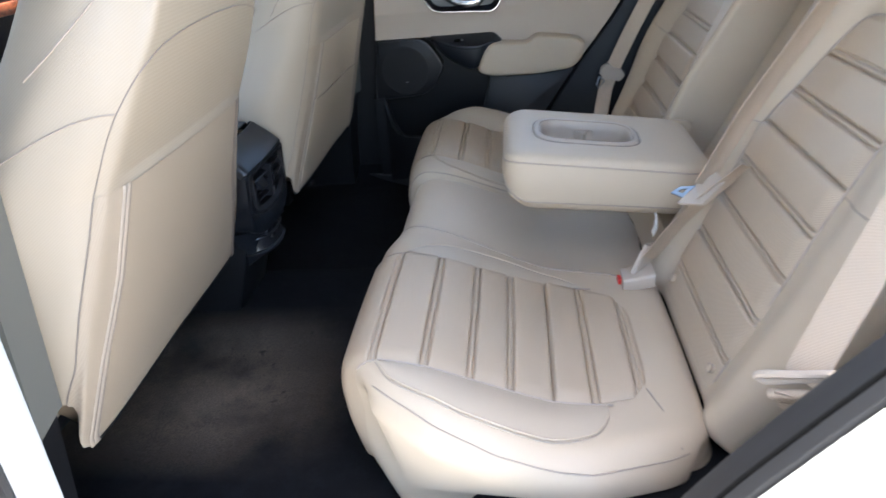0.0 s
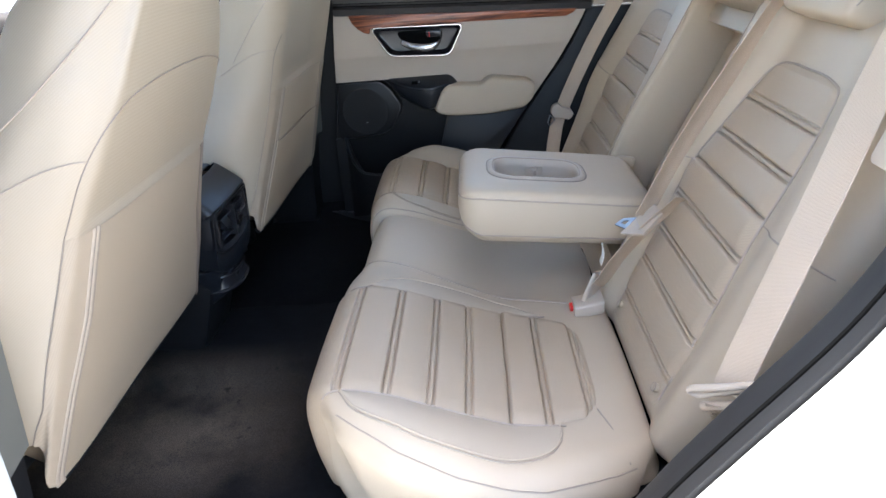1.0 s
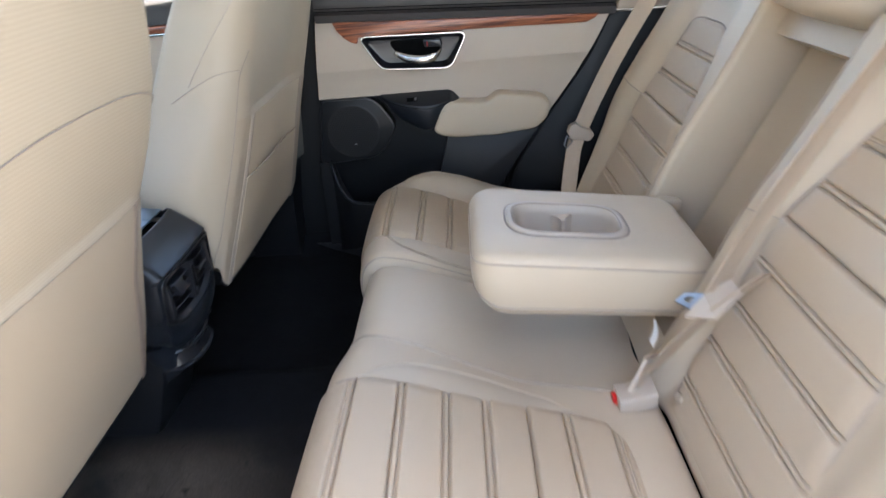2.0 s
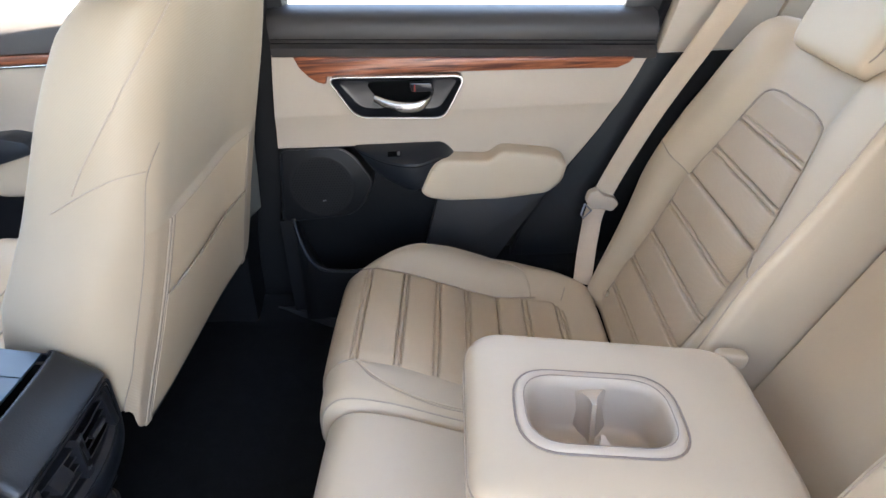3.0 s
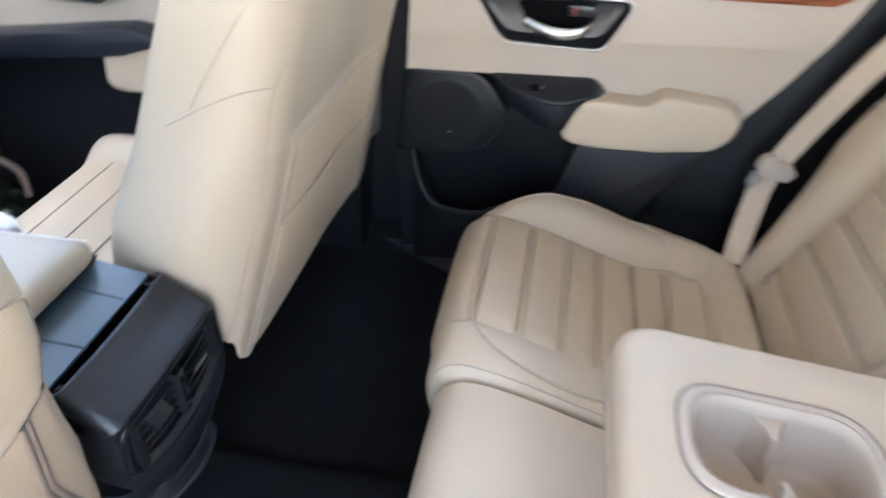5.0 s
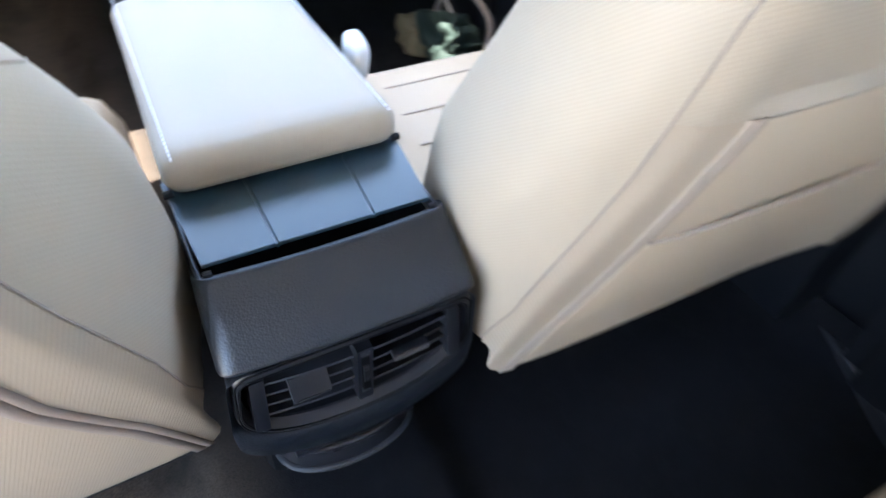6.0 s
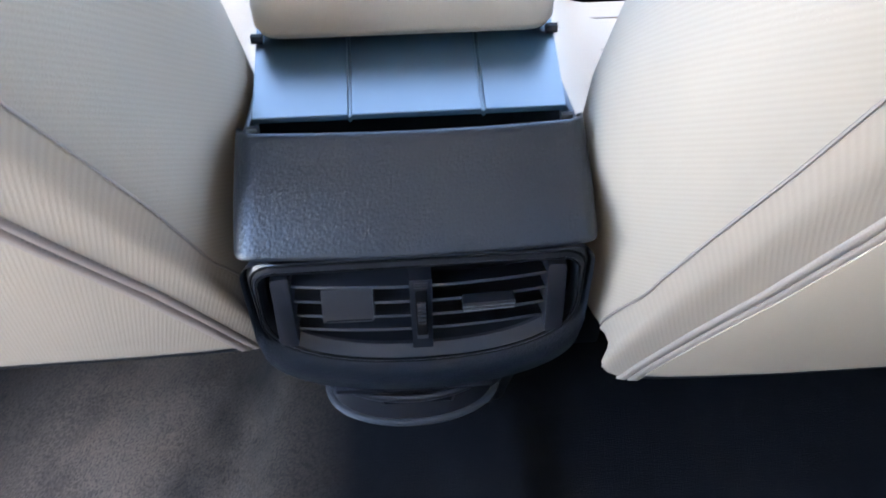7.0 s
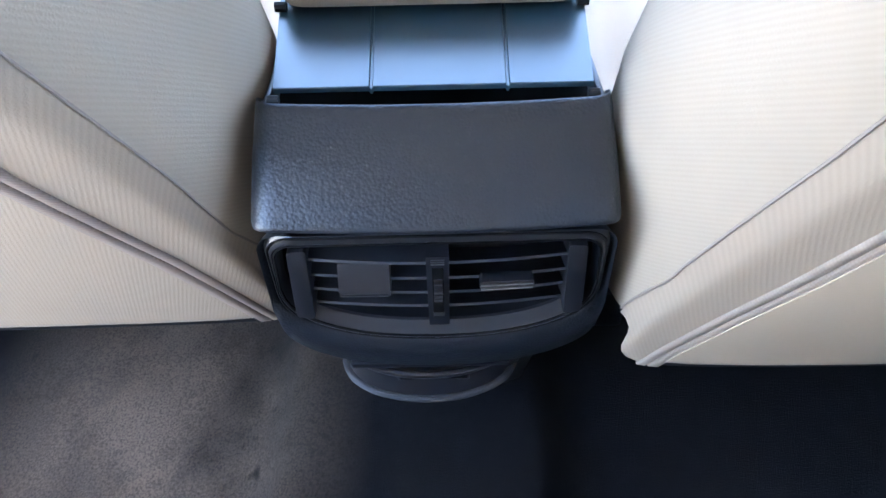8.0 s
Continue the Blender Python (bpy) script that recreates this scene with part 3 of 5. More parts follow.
def door(s, y=0.70):
    """A rear door: s is 1 for the far side of the car."""
    d = thing("rear_door", (0.15, s * y, 0.15), "closed rear door with beige panel, wood strip and chrome handle" if s > 0 else "rear door standing open, beige panel with wood strip", "car door")
    edge = [(x - 0.012, z) for x, z in DIAG if z < 0.80]
    # beige middle field, laid on a full dark core
    core = [(-0.215, 0.165), (0.275, 0.165)] + edge + [(0.60, 0.825), (-0.145, 0.855)]
    part("core", prism(core, "y", s * (y + 0.048), s * (y + 0.085), 0.004), DARK, d, "black lower door panel")
    part("outer_skin", prism([(-0.23, 0.10), (0.27, 0.10), (0.34, 0.16)] + [(x + 0.05, z) for x, z in edge] + [(0.65, 0.840), (-0.17, 0.870)], "y", s * (y + 0.09), s * (y + 0.135), 0.012), PAINT, d, "white car paint")
    nx = 34
    rows = []
    for z in (0.50, 0.53, 0.56, 0.59, 0.6035, 0.6045, 0.62, 0.64, 0.66, 0.672, 0.678, 0.70, 0.73, 0.76, 0.785, 0.805):
        t = (z - 0.50) / 0.305
        xl = interp(z, [(0.50, 0.10), (0.6037, 0.02), (0.6043, -0.176), (0.805, -0.153)])
        xr = interp(z, [(0.49, 0.41), (0.535, 0.446), (0.625, 0.510), (0.715, 0.564), (0.77, 0.592), (0.805, 0.60)])
        top = lambda x: 0.803 - 0.035 * (x + 0.15) / 0.75
        rows.append([(xl + (xr - xl) * k / nx, s * (y + 0.004 - 0.012 * max(0.0, math.sin(math.pi * t)) ** 0.7 + (0.006 if z < 0.675 else 0.0) * min(1.0, (0.675 - z) / 0.02 if z < 0.675 else 0)), min(z, top(xl + (xr - xl) * k / nx))) for k in range(nx + 1)])
    part("panel", slab(rows, (0, s * 0.012, 0)), TRIM, d, "beige moulded door panel")
    # upper roll
    prof = [(0.016, 0.770), (-0.006, 0.772), (-0.010, 0.790), (0.000, 0.797), (-0.004, 0.803), (-0.004, 0.828), (0.003, 0.845), (0.020, 0.856), (0.070, 0.859), (0.075, 0.770)]
    lean = lambda x: -0.036 * (x + 0.15) / 0.75
    part("upper_trim", loft([[(x, s * (y + a), z + 0.026 + lean(x)) for a, z in [(q[0], q[1] - 0.0) for q in prof]] for x in np.linspace(-0.150, 0.605, 20)]), UPPER, d, "dark brown soft upper door trim", 50)
    for dz in (0.0, 0.0075):
        part("trim_stitch", tube([(x, s * (y - 0.0045), 0.826 - dz + lean(x) + 0.006) for x in np.linspace(-0.148, 0.60, 12)], 0.0009, 5), VOID, d)
    strip = [(-0.108, 0.798), (-0.098, 0.775), (-0.082, 0.757), (-0.066, 0.746), (-0.050, 0.741), (-0.046, 0.757), (0.10, 0.757), (0.25, 0.7545), (0.40, 0.7515), (0.530, 0.748), (0.552, 0.757), (0.562, 0.767)]
    strip += [(x, 0.797 - 0.0445 * (x + 0.108)) for x in (0.4, 0.25, 0.1, 0.0)]
    part("wood_strip", prism(strip, "y", s * (y - 0.014), s * (y + 0.006), 0.003), WOOD, d, "glossy reddish wood strip")
    handle_unit(d, 0.0, y - 0.021, s)
    # switch pod
    stations = [(-0.008, 0.10, 0.596), (0.006, 0.28, 0.574), (0.030, 0.52, 0.548), (0.060, 0.76, 0.530), (0.100, 0.93, 0.512), (0.130, 0.93, 0.515), (0.165, 0.72, 0.545), (0.188, 0.60, 0.560), (0.200, 0.40, 0.575)]
    rings = []
    for px, w, low in smooth_path(stations, 4):
        fall = 0.024 * max(0.0, (px - 0.168) / 0.032) ** 2
        yf = y - 0.004 - 0.054 * w
        zt = 0.6045 - 0.030 * w - fall
        rings.append([(px, s * yy, zz) for yy, zz in ((y + 0.05, 0.605 - fall), (y - 0.002, 0.6060 - fall), (y - 0.006, 0.6045 - fall), (yf + 0.006, zt + 0.0055), (yf + 0.001, zt + 0.002), (yf, zt - 0.004), (yf + 0.004, 0.4 * zt + 0.6 * low), (yf + 0.012, low + 0.004), (yf + 0.018, low), (y + 0.05, low))])
    part("switch_pod", loft(rings), DARKGRAIN, d, "black grained window switch pod with pull grip", 35)
    part("pod_seam", tube([(p[5][0], p[5][1] - s * 0.0004, p[5][2]) for p in rings], 0.0009, 5), VOID, d)
    part("lower_brace", prism(rounded([(0.165, 0.488), (0.415, 0.492), (0.392, 0.462), (0.325, 0.365), (0.255, 0.255), (0.105, 0.255), (0.140, 0.400)], 0.010, 3), "y", s * (y - 0.006), s * (y + 0.03), 0.006), CHARCOAL, d, "dark panel below the armrest")
    tilt = 0.030 / 0.054
    for name, x0, x1, v0, v1, up, mat, lab in (("switch_well", 0.062, 0.090, 0.017, 0.029, 0.0006, VOID, ""), ("switch_key", 0.082, 0.088, 0.019, 0.027, 0.0024, STEEL, "small window switch key")):
        spots = [(x, s * (y - 0.006 - v), 0.6045 - tilt * v * 0.93) for x, v in ((x0, v0), (x1, v0), (x1, v1), (x0, v1))]
        part(name, loft([[(a, b - s * k * 0.5, c + k) for a, b, c in spots] for k in (-0.004, up)]), mat, d, lab)
    arm_pad(d, 0.126, 0.440, y - 0.050, s, 0.0)
    # speaker and map pocket
    spk = rounded([(-0.176, 0.603), (-0.041, 0.601), (-0.013, 0.577), (0.023, 0.515), (-0.010, 0.455), (-0.045, 0.430), (-0.204, 0.418)], 0.02)
    part("speaker_panel", prism(spk, "y", s * (y + 0.006), s * (y + 0.05), 0.004), DARK, d, "black speaker panel")
    part("speaker_rim", tube([(u, s * (y + 0.007), v) for u, v in shrunk(spk, 0.004)], 0.0028, 6, True), SMOOTH, d)
    disc = [[(-0.098 + r * math.cos(2 * math.pi * k / 40), s * (y + 0.0062 - h), 0.508 + r * math.sin(2 * math.pi * k / 40)) for k in range(40)] for r, h in ((0.077, 0.0), (0.075, 0.0008), (0.071, 0.0012), (0.068, 0.0011), (0.035, 0.0012), (0.010, 0.0013))]
    part("speaker_cover", loft(disc, caps="last"), DARK, d, "round black speaker cover", 50)
    bm = bmesh.new()
    for i in range(-13, 14):
        for j in range(-14, 15):
            px, pz = -0.098 + 0.0066 * (i + 0.5 * (j % 2)), 0.508 + 0.0058 * j
            if math.hypot(px + 0.098, pz - 0.508) < 0.067:
                bmesh.ops.create_circle(bm, cap_ends=True, segments=6, radius=0.0019, matrix=Matrix.Translation((px, s * (y + 0.0046), pz)) @ Matrix.Rotation(radians(90), 4, "X"))
    tagged(part("speaker_holes", bm, HOLE, d), "perforated speaker grille", kind="stuff")
    part("speaker_badge", box(-0.099, -0.092, min(s * (y + 0.003), s * (y + 0.008)), max(s * (y + 0.003), s * (y + 0.008)), 0.4720, 0.4745, 0.0005), STEEL, d)
    lip = smooth_path([(-0.174, s * y, 0.432), (-0.164, s * (y - 0.014), 0.385), (-0.147, s * (y - 0.030), 0.345), (-0.115, s * (y - 0.042), 0.319), (-0.035, s * (y - 0.045), 0.313), (0.005, s * (y - 0.045), 0.328), (0.045, s * (y - 0.045), 0.341), (0.12, s * (y - 0.038), 0.335), (0.27, s * (y - 0.005), 0.30)], 6)
    part("pocket_wall", loft([[p, p + Vector((0.003, s * 0.008, 0.001)), p + Vector((0.006, s * 0.014, -0.004)), Vector((p.x + 0.006, s * (y + 0.012), 0.17)), Vector((p.x * 1.02, s * (y - 0.002) if p.x > 0.2 else s * (y - 0.03), 0.165)), Vector((p.x * 1.01, p.y - s * 0.006, 0.5 * p.z + 0.08))] for p in lip]), DARK, d, "black map pocket wall")
    part("pocket_lip", tube(lip, 0.0042, 7), DARKGRAIN, d)
    part("lower_pillar", loft([[(x0, s * (y + 0.004), z), (x1, s * (y + 0.004), z), (x1, s * (y + 0.03), z), (x0, s * (y + 0.03), z)] for z, x0, x1 in ((0.425, -0.206, -0.172), (0.36, -0.209, -0.158), (0.30, -0.211, -0.135), (0.17, -0.214, -0.10))]), DARK, d)
    # window frame and glass
    part("window_glass", slab([[(x, s * (y + 0.085 - 0.145 * t), 0.86 + 0.53 * t) for x in np.linspace(-0.16 + 0.06 * t, 0.63 + 0.06 * t - 0.12 * t * t, 5)] for t in np.linspace(0, 1, 6)], (0, s * 0.004, 0)), TINTED, d, "lightly tinted glass")
    frame_line = [(-0.155, s * (y + 0.06), 0.87), (-0.125, s * (y + 0.0), 1.15), (-0.10, s * (y - 0.07), 1.385), (0.25, s * (y - 0.075), 1.40), (0.60, s * (y - 0.07), 1.36), (0.66, s * (y - 0.03), 1.15), (0.635, s * (y + 0.06), 0.87)]
    part("window_frame", tube(frame_line, 0.022, 8), DARK, d, "black window frame")
    part("corner_piece", prism(rounded([(0.548, 0.835), (0.640, 0.835), (0.655, 0.935), (0.600, 0.905), (0.556, 0.885)], 0.008, 3), "y", s * (y + 0.050), s * (y + 0.072), 0.004), SILL_GREY, d, "dark corner piece of the window")
    return d


door(1)
near_door = door(-1)
# swung open about its hinge
HINGE = Vector((-0.30, -0.80, 0.0))
near_door.matrix_basis = Matrix.Translation(HINGE) @ Matrix.Rotation(radians(-86), 4, "Z") @ Matrix.Translation(-HINGE) @ near_door.matrix_basis


def front_door(s, y=0.70):
    d = thing("front_door", (-0.8, s * y, 0.15), "closed front door with beige panel, wood strip and dark armrest", "car door")
    part("core", box(-1.28, -0.36, min(s * (y + 0.014), s * (y + 0.07)), max(s * (y + 0.014), s * (y + 0.07)), 0.15, 0.86, 0.01), DARK, d, "black lower door panel")
    part("outer_skin", box(-1.32, -0.33, min(s * (y + 0.09), s * (y + 0.135)), max(s * (y + 0.09), s * (y + 0.135)), 0.08, 0.89, 0.015), PAINT, d, "white car paint")
    part("panel", box(-1.25, -0.365, min(s * (y - 0.004), s * (y + 0.013)), max(s * (y - 0.004), s * (y + 0.013)), 0.645, 0.806, 0.006), TRIM, d, "beige moulded door panel")
    part("upper_trim", loft([[(x, s * (y + a), z) for a, z in ((0.014, 0.826), (-0.008, 0.828), (-0.006, 0.862), (0.01, 0.880), (0.06, 0.888), (0.07, 0.826))] for x in np.linspace(-1.27, -0.36, 8)]), UPPER, d, "dark brown soft upper door trim")
    part("wood_strip", box(-1.2, -0.37, min(s * (y - 0.012), s * (y + 0.01)), max(s * (y - 0.012), s * (y + 0.01)), 0.808, 0.826, 0.003), WOOD, d, "glossy reddish wood strip")
    part("chrome_strip", box(-1.2, -0.37, min(s * (y - 0.013), s * (y + 0.01)), max(s * (y - 0.013), s * (y + 0.01)), 0.801, 0.8075, 0.002), CHROME, d)
    before = list(d.children)
    handle_unit(d, -0.95, y - 0.019, s)
    for ob in d.children:
        if ob not in before:
            ob.location.z += 0.043
    part("switch_pod", prism(rounded([(-1.15, 0.640), (-0.72, 0.674), (-0.672, 0.662), (-0.664, 0.638), (-0.75, 0.615), (-1.15, 0.59)], 0.012), "y", s * (y - 0.06), s * (y + 0.02), 0.012), DARKGRAIN, d, "black window switch pod")
    arm_pad(d, -0.81, -0.640, y - 0.050, s, 0.050)
    part("window_glass", slab([[(x, s * (y + 0.085 - 0.145 * t), 0.88 + 0.51 * t) for x in np.linspace(-1.28 + 0.45 * t, -0.33 + 0.08 * t, 5)] for t in np.linspace(0, 1, 6)], (0, s * 0.004, 0)), GLASS, d, "clear door glass").visible_shadow = False
    return d


front_door(1)
front_door(-1)


# ---- rear seat ----
CUSHION = [(0.075, 0.13), (0.030, 0.16), (-0.012, 0.22), (-0.030, 0.29), (-0.030, 0.345), (-0.014, 0.385), (0.022, 0.404), (0.09, 0.391), (0.16, 0.364), (0.22, 0.341), (0.277, 0.322), (0.34, 0.317), (0.42, 0.316), (0.462, 0.313), (0.482, 0.301), (0.488, 0.27)]
CUSHION_LINE = smooth_path([(x, 0, z) for x, z in CUSHION], 8)
CUSHION_X = [(p.x, p.z) for p in CUSHION_LINE]


def cushion_at(q):
    """The cushion's side profile; q runs from 0 (foot) to 1 (back)."""
    f = max(0.0, min(1.0, q)) * (len(CUSHION_X) - 1)
    i = min(int(f), len(CUSHION_X) - 2)
    a, b = CUSHION_X[i], CUSHION_X[i + 1]
    return a[0] + (b[0] - a[0]) * (f - i), a[1] + (b[1] - a[1]) * (f - i)


def q_of(x):
    """The place on the profile whose top lies at x."""
    first = 6 * 8 - 6
    for i in range(first, len(CUSHION_X) - 1):
        if CUSHION_X[i + 1][0] >= x:
            t = (x - CUSHION_X[i][0]) / (CUSHION_X[i + 1][0] - CUSHION_X[i][0])
            return (i + t) / (len(CUSHION_X) - 1)
    return 1.0


OUTER_Y = [(-0.04, 0.535), (0.0, 0.560), (0.06, 0.605), (0.12, 0.640), (0.20, 0.660), (0.32, 0.660), (0.42, 0.630), (0.50, 0.590)]


BOLSTER = [(-0.03, 0.0), (0.0, 0.05), (0.05, 0.40), (0.11, 0.88), (0.17, 1.0), (0.30, 0.85), (0.40, 0.50), (0.47, 0.10)]
PANEL_OUT = {1: 0.514, -1: 0.537}


def cushion_surface(s, y_in):
    """A point of an outer cushion; s: side, y_in: where it ends towards the middle."""
    def f(q, y):
        x, z = cushion_at(q)
        x2, z2 = cushion_at(q + 0.01)
        x1, z1 = cushion_at(q - 0.01)
        t = Vector((x2 - x1, 0, z2 - z1)).normalized()
        n = Vector((-t.z, 0, t.x))
        out = interp(x, OUTER_Y)
        a = abs(y) if y * s > 0 else -abs(y)
        fall = fillet(max(0.0, out - a), 0.055)
        if y_in is not None:
            fall += fillet(max(0.0, a - y_in), 0.04)
        puff = 0.006 * math.sin(math.pi * max(0.0, min(1.0, (a - 0.14) / 0.5)))
        rise = max(0.0, min(1.0, (a - 0.508) / 0.085))
        puff += (0.036 if s > 0 else 0.012) * interp(x, BOLSTER) * rise * rise * (3 - 2 * rise)
        return Vector((x, y, z)) + n * (puff - fall)
    return f


def middle_surface(q, y):
    x, z = cushion_at(q)
    return Vector((x + 0.016, y, z - 0.020 + 0.010 * math.cos(y / 0.16 * 1.2)))


STRIPES = [0.024, 0.094, 0.157, 0.214, 0.277, 0.336, 0.402]


def pleat(x, marks, fold, gap=0.0045):
    """Height of a pleated cover: pairs of sewn grooves with soft pads between; at the fold one pad steps over the next."""
    off = 0.006
    for m in marks:
        if abs(m - fold) < 1e-6:
            off -= 0.006 * math.exp(-((x - m) / 0.0022) ** 2)
            continue
        for g in (-gap, gap):
            off -= 0.0064 * math.exp(-((x - m - g) / 0.0017) ** 2)
    for a, b in zip(marks, marks[1:]):
        if a < x < b:
            off += 0.0035 * (1 - (2 * (x - a) / (b - a) - 1) ** 4)
    if fold < x < fold + 0.05:
        off += 0.005 * (1 - (x - fold) / 0.05)
    return off


def cushion_panel(f, s, owner):
    qs = [q_of(0.0) - 0.26 + 0.26 * k / 26 for k in range(26)] + [q_of(x) for x in np.linspace(0.0, 0.416, 400)]
    rows = []
    for q in qs:
        x = cushion_at(q)[0]
        front = q < q_of(0.0)
        xe = 0.0 if front else x
        yi = interp(xe, [(0.0, 0.238), (0.277, 0.222), (0.34, 0.238), (0.39, 0.262), (0.412, 0.30), (0.416, 0.33)])
        yo = PANEL_OUT[s] + interp(xe, [(0.0, 0.0), (0.34, -0.004), (0.39, -0.017), (0.412, -0.047), (0.416, -0.077)])
        row = []
        for k in range(25):
            v = k / 24
            y = yi + (yo - yi) * v
            e = min(v, 1 - v) * (yo - yi)
            h = (pleat(x, STRIPES, 0.277) if not front else 0.006) * min(1.0, 0.25 + e / 0.006)
            if x > 0.405 and not front:
                h *= max(0.1, (0.418 - x) / 0.013)
            row.append(on(f, q, s * y, h - 0.001, (-0.4, 0, 1)))
        rows.append(row)
    return part("pleated_panel", loft(rows, closed=False), WEAVE, owner, "pleated perforated beige centre panel", 70)


SEATS = {
    1: thing("rear_seat", (0.3, 0.4, 0.14), "beige leather rear seat for one with pleated panels", "car seat", "rear seats"),
    -1: thing("rear_seat", (0.3, -0.25, 0.14), "beige leather rear seat with the plain middle place and folded-down armrest", "car seat", "rear seats"),
}


def rear_cushion(s):
    if s > 0:
        ob = SEATS[1]
        f = cushion_surface(1, 0.142)
        ys = lambda x: np.concatenate([np.linspace(0.142, 0.19, 10), np.linspace(0.21, interp(x, OUTER_Y) - 0.06, 16), np.linspace(interp(x, OUTER_Y) - 0.052, interp(x, OUTER_Y), 12)])
    else:
        ob = SEATS[-1]
        g = cushion_surface(-1, None)

        def f(q, y):
            if y > -0.20:
                t = max(0.0, min(1.0, (y + 0.20) / 0.14))
                t = t * t * (3 - 2 * t)
                return g(q, y) * (1 - t) + middle_surface(q, y) * t
            return g(q, y)
        ys = lambda x: -np.concatenate([np.linspace(-0.138, 0.20, 24), np.linspace(0.215, interp(x, OUTER_Y) - 0.06, 15), np.linspace(interp(x, OUTER_Y) - 0.052, interp(x, OUTER_Y), 12)])
    qs = np.linspace(0, 1, 84)
    grid = []
    for q in qs:
        x = cushion_at(q)[0]
        grid.append([f(q, y) for y in ys(x)])
    m = len(grid[0])
    rings = []
    for j in range(m):
        ring = [grid[i][j] for i in range(len(qs))]
        ring += [Vector((0.52, ring[-1].y, 0.20)), Vector((0.10, ring[0].y, 0.125))]
        rings.append(ring)
    ob = part("cushion", loft(rings), LEATHER, ob, "", 60)
    up = (-0.4, 0, 1)
    cushion_panel(f, s, ob)
    # pale inserts beside the panel, edged with stitched seams
    side_out = [(0.030, PANEL_OUT[s] - 0.002), (0.060, 0.570), (0.13, 0.600), (0.20, 0.612), (0.27, 0.612), (0.325, 0.596), (0.348, 0.565), (0.350, PANEL_OUT[s] - 0.002)]
    side_in = [(0.030, 0.238), (0.06, 0.205), (0.11, 0.183), (0.18, 0.176), (0.25, 0.184), (0.31, 0.205), (0.345, 0.238)]
    for name, line, base in (("side_insert", side_out, PANEL_OUT[s] + 0.001), ("side_insert", side_in, 0.234)):
        dense = smooth_path([(x, y, 0) for x, y in line], 6)
        rows = [[on(f, q_of(p.x), s * (base + (p.y - base) * k / 6), 0.0022 + 0.0025 * math.sin(math.pi * k / 6), up) for k in range(7)] for p in dense]
        part(name, loft(rows, closed=False), GREY_LEATHER, ob, "pale leather side insert", 70)
        part("seam", tube([on(f, q_of(p.x), s * p.y, 0.0022, up) for p in dense], 0.0018, 6), LEATHER, ob)
        part("stitching", tube([on(f, q_of(p.x), s * (p.y + (0.004 if base > 0.3 else -0.004)), 0.0006, up) for p in dense], 0.0009, 5), THREAD, ob)
    for yy in (0.239, PANEL_OUT[s] - 0.001):
        part("panel_seam", tube([on(f, q_of(x), s * yy, 0.0018, up) for x in np.linspace(0.0, 0.36, 40)], 0.0016, 5), THREAD, ob)
    # outer facing seam that follows the front corner
    part("outer_seam", tube([on(f, q_of(x), s * (interp(x, OUTER_Y) - 0.014), 0.0006, up) for x in np.linspace(0.03, 0.45, 40)], 0.0012, 5), THREAD, ob)
    part("cross_seam", tube([on(f, q_of(x), s * y, 0.0006, up) for x, y in ((0.412, 0.50), (0.425, 0.54), (0.44, 0.60))], 0.0012, 5), THREAD, ob)
    if s < 0:
        line = smooth_path([(-0.02, 0.105, 0), (0.02, 0.110, 0), (0.12, 0.128, 0), (0.24, 0.150, 0), (0.34, 0.170, 0), (0.41, 0.19, 0), (0.46, 0.215, 0)], 6)
        part("middle_seam", tube([on(f, q_of(p.x) if p.x > 0 else q_of(0.0) - 0.03, -p.y, 0.0006, up) for p in line], 0.0014, 5), THREAD, ob)
    else:
        roll = [on(f, q, 0.160, 0.0006, (-0.3, -0.6, 1)) for q in np.linspace(0.22, 0.97, 70)]
        part("roll_seam", tube(roll, 0.0013, 5), THREAD, ob)
    return ob


rear_cushion(1)
rear_cushion(-1)

BACK_FOOT, BACK_UP, BACK_OUT = Vector((0.488, 0, 0.32)), Vector((0.431, 0, 0.902)), Vector((-0.902, 0, 0.431))
BACK_Y = [(0.0, 0.590), (0.10, 0.610), (0.25, 0.648), (0.40, 0.648), (0.52, 0.620), (0.60, 0.588), (0.64, 0.56)]
BACK_TOP = 0.615


def back_surface(y_in=0.142):
    def f(h, y):
        a = abs(y)
        out = interp(h, BACK_Y)
        lo, hi = interp(h, [(0, 0.225), (0.3, 0.205), (0.5, 0.27)]), interp(h, [(0, 0.50), (0.3, 0.49), (0.5, 0.44)])
        wing = 0.024 * (max(0.0, min(1.0, (a - hi) / 0.07)) ** 2 * (3 - 2 * max(0.0, min(1.0, (a - hi) / 0.07))))
        wing += 0.022 * (max(0.0, min(1.0, (lo - a) / 0.05)) ** 2 * (3 - 2 * max(0.0, min(1.0, (lo - a) / 0.05))))
        fall = fillet(max(0.0, out - a), 0.06) + fillet(max(0.0, a - y_in), 0.012) + fillet(max(0.0, BACK_TOP - h), 0.05) + fillet(max(0.0, h + 0.03), 0.03)
        wave = 0.008 * math.exp(-((h - 0.30) / 0.09) ** 2)
        return BACK_FOOT + BACK_UP * h + Vector((0, y, 0)) + BACK_OUT * (wing - fall + wave - 0.008)
    return f


ROWS_UP = [0.055, 0.127, 0.193, 0.262, 0.326, 0.384, 0.450]


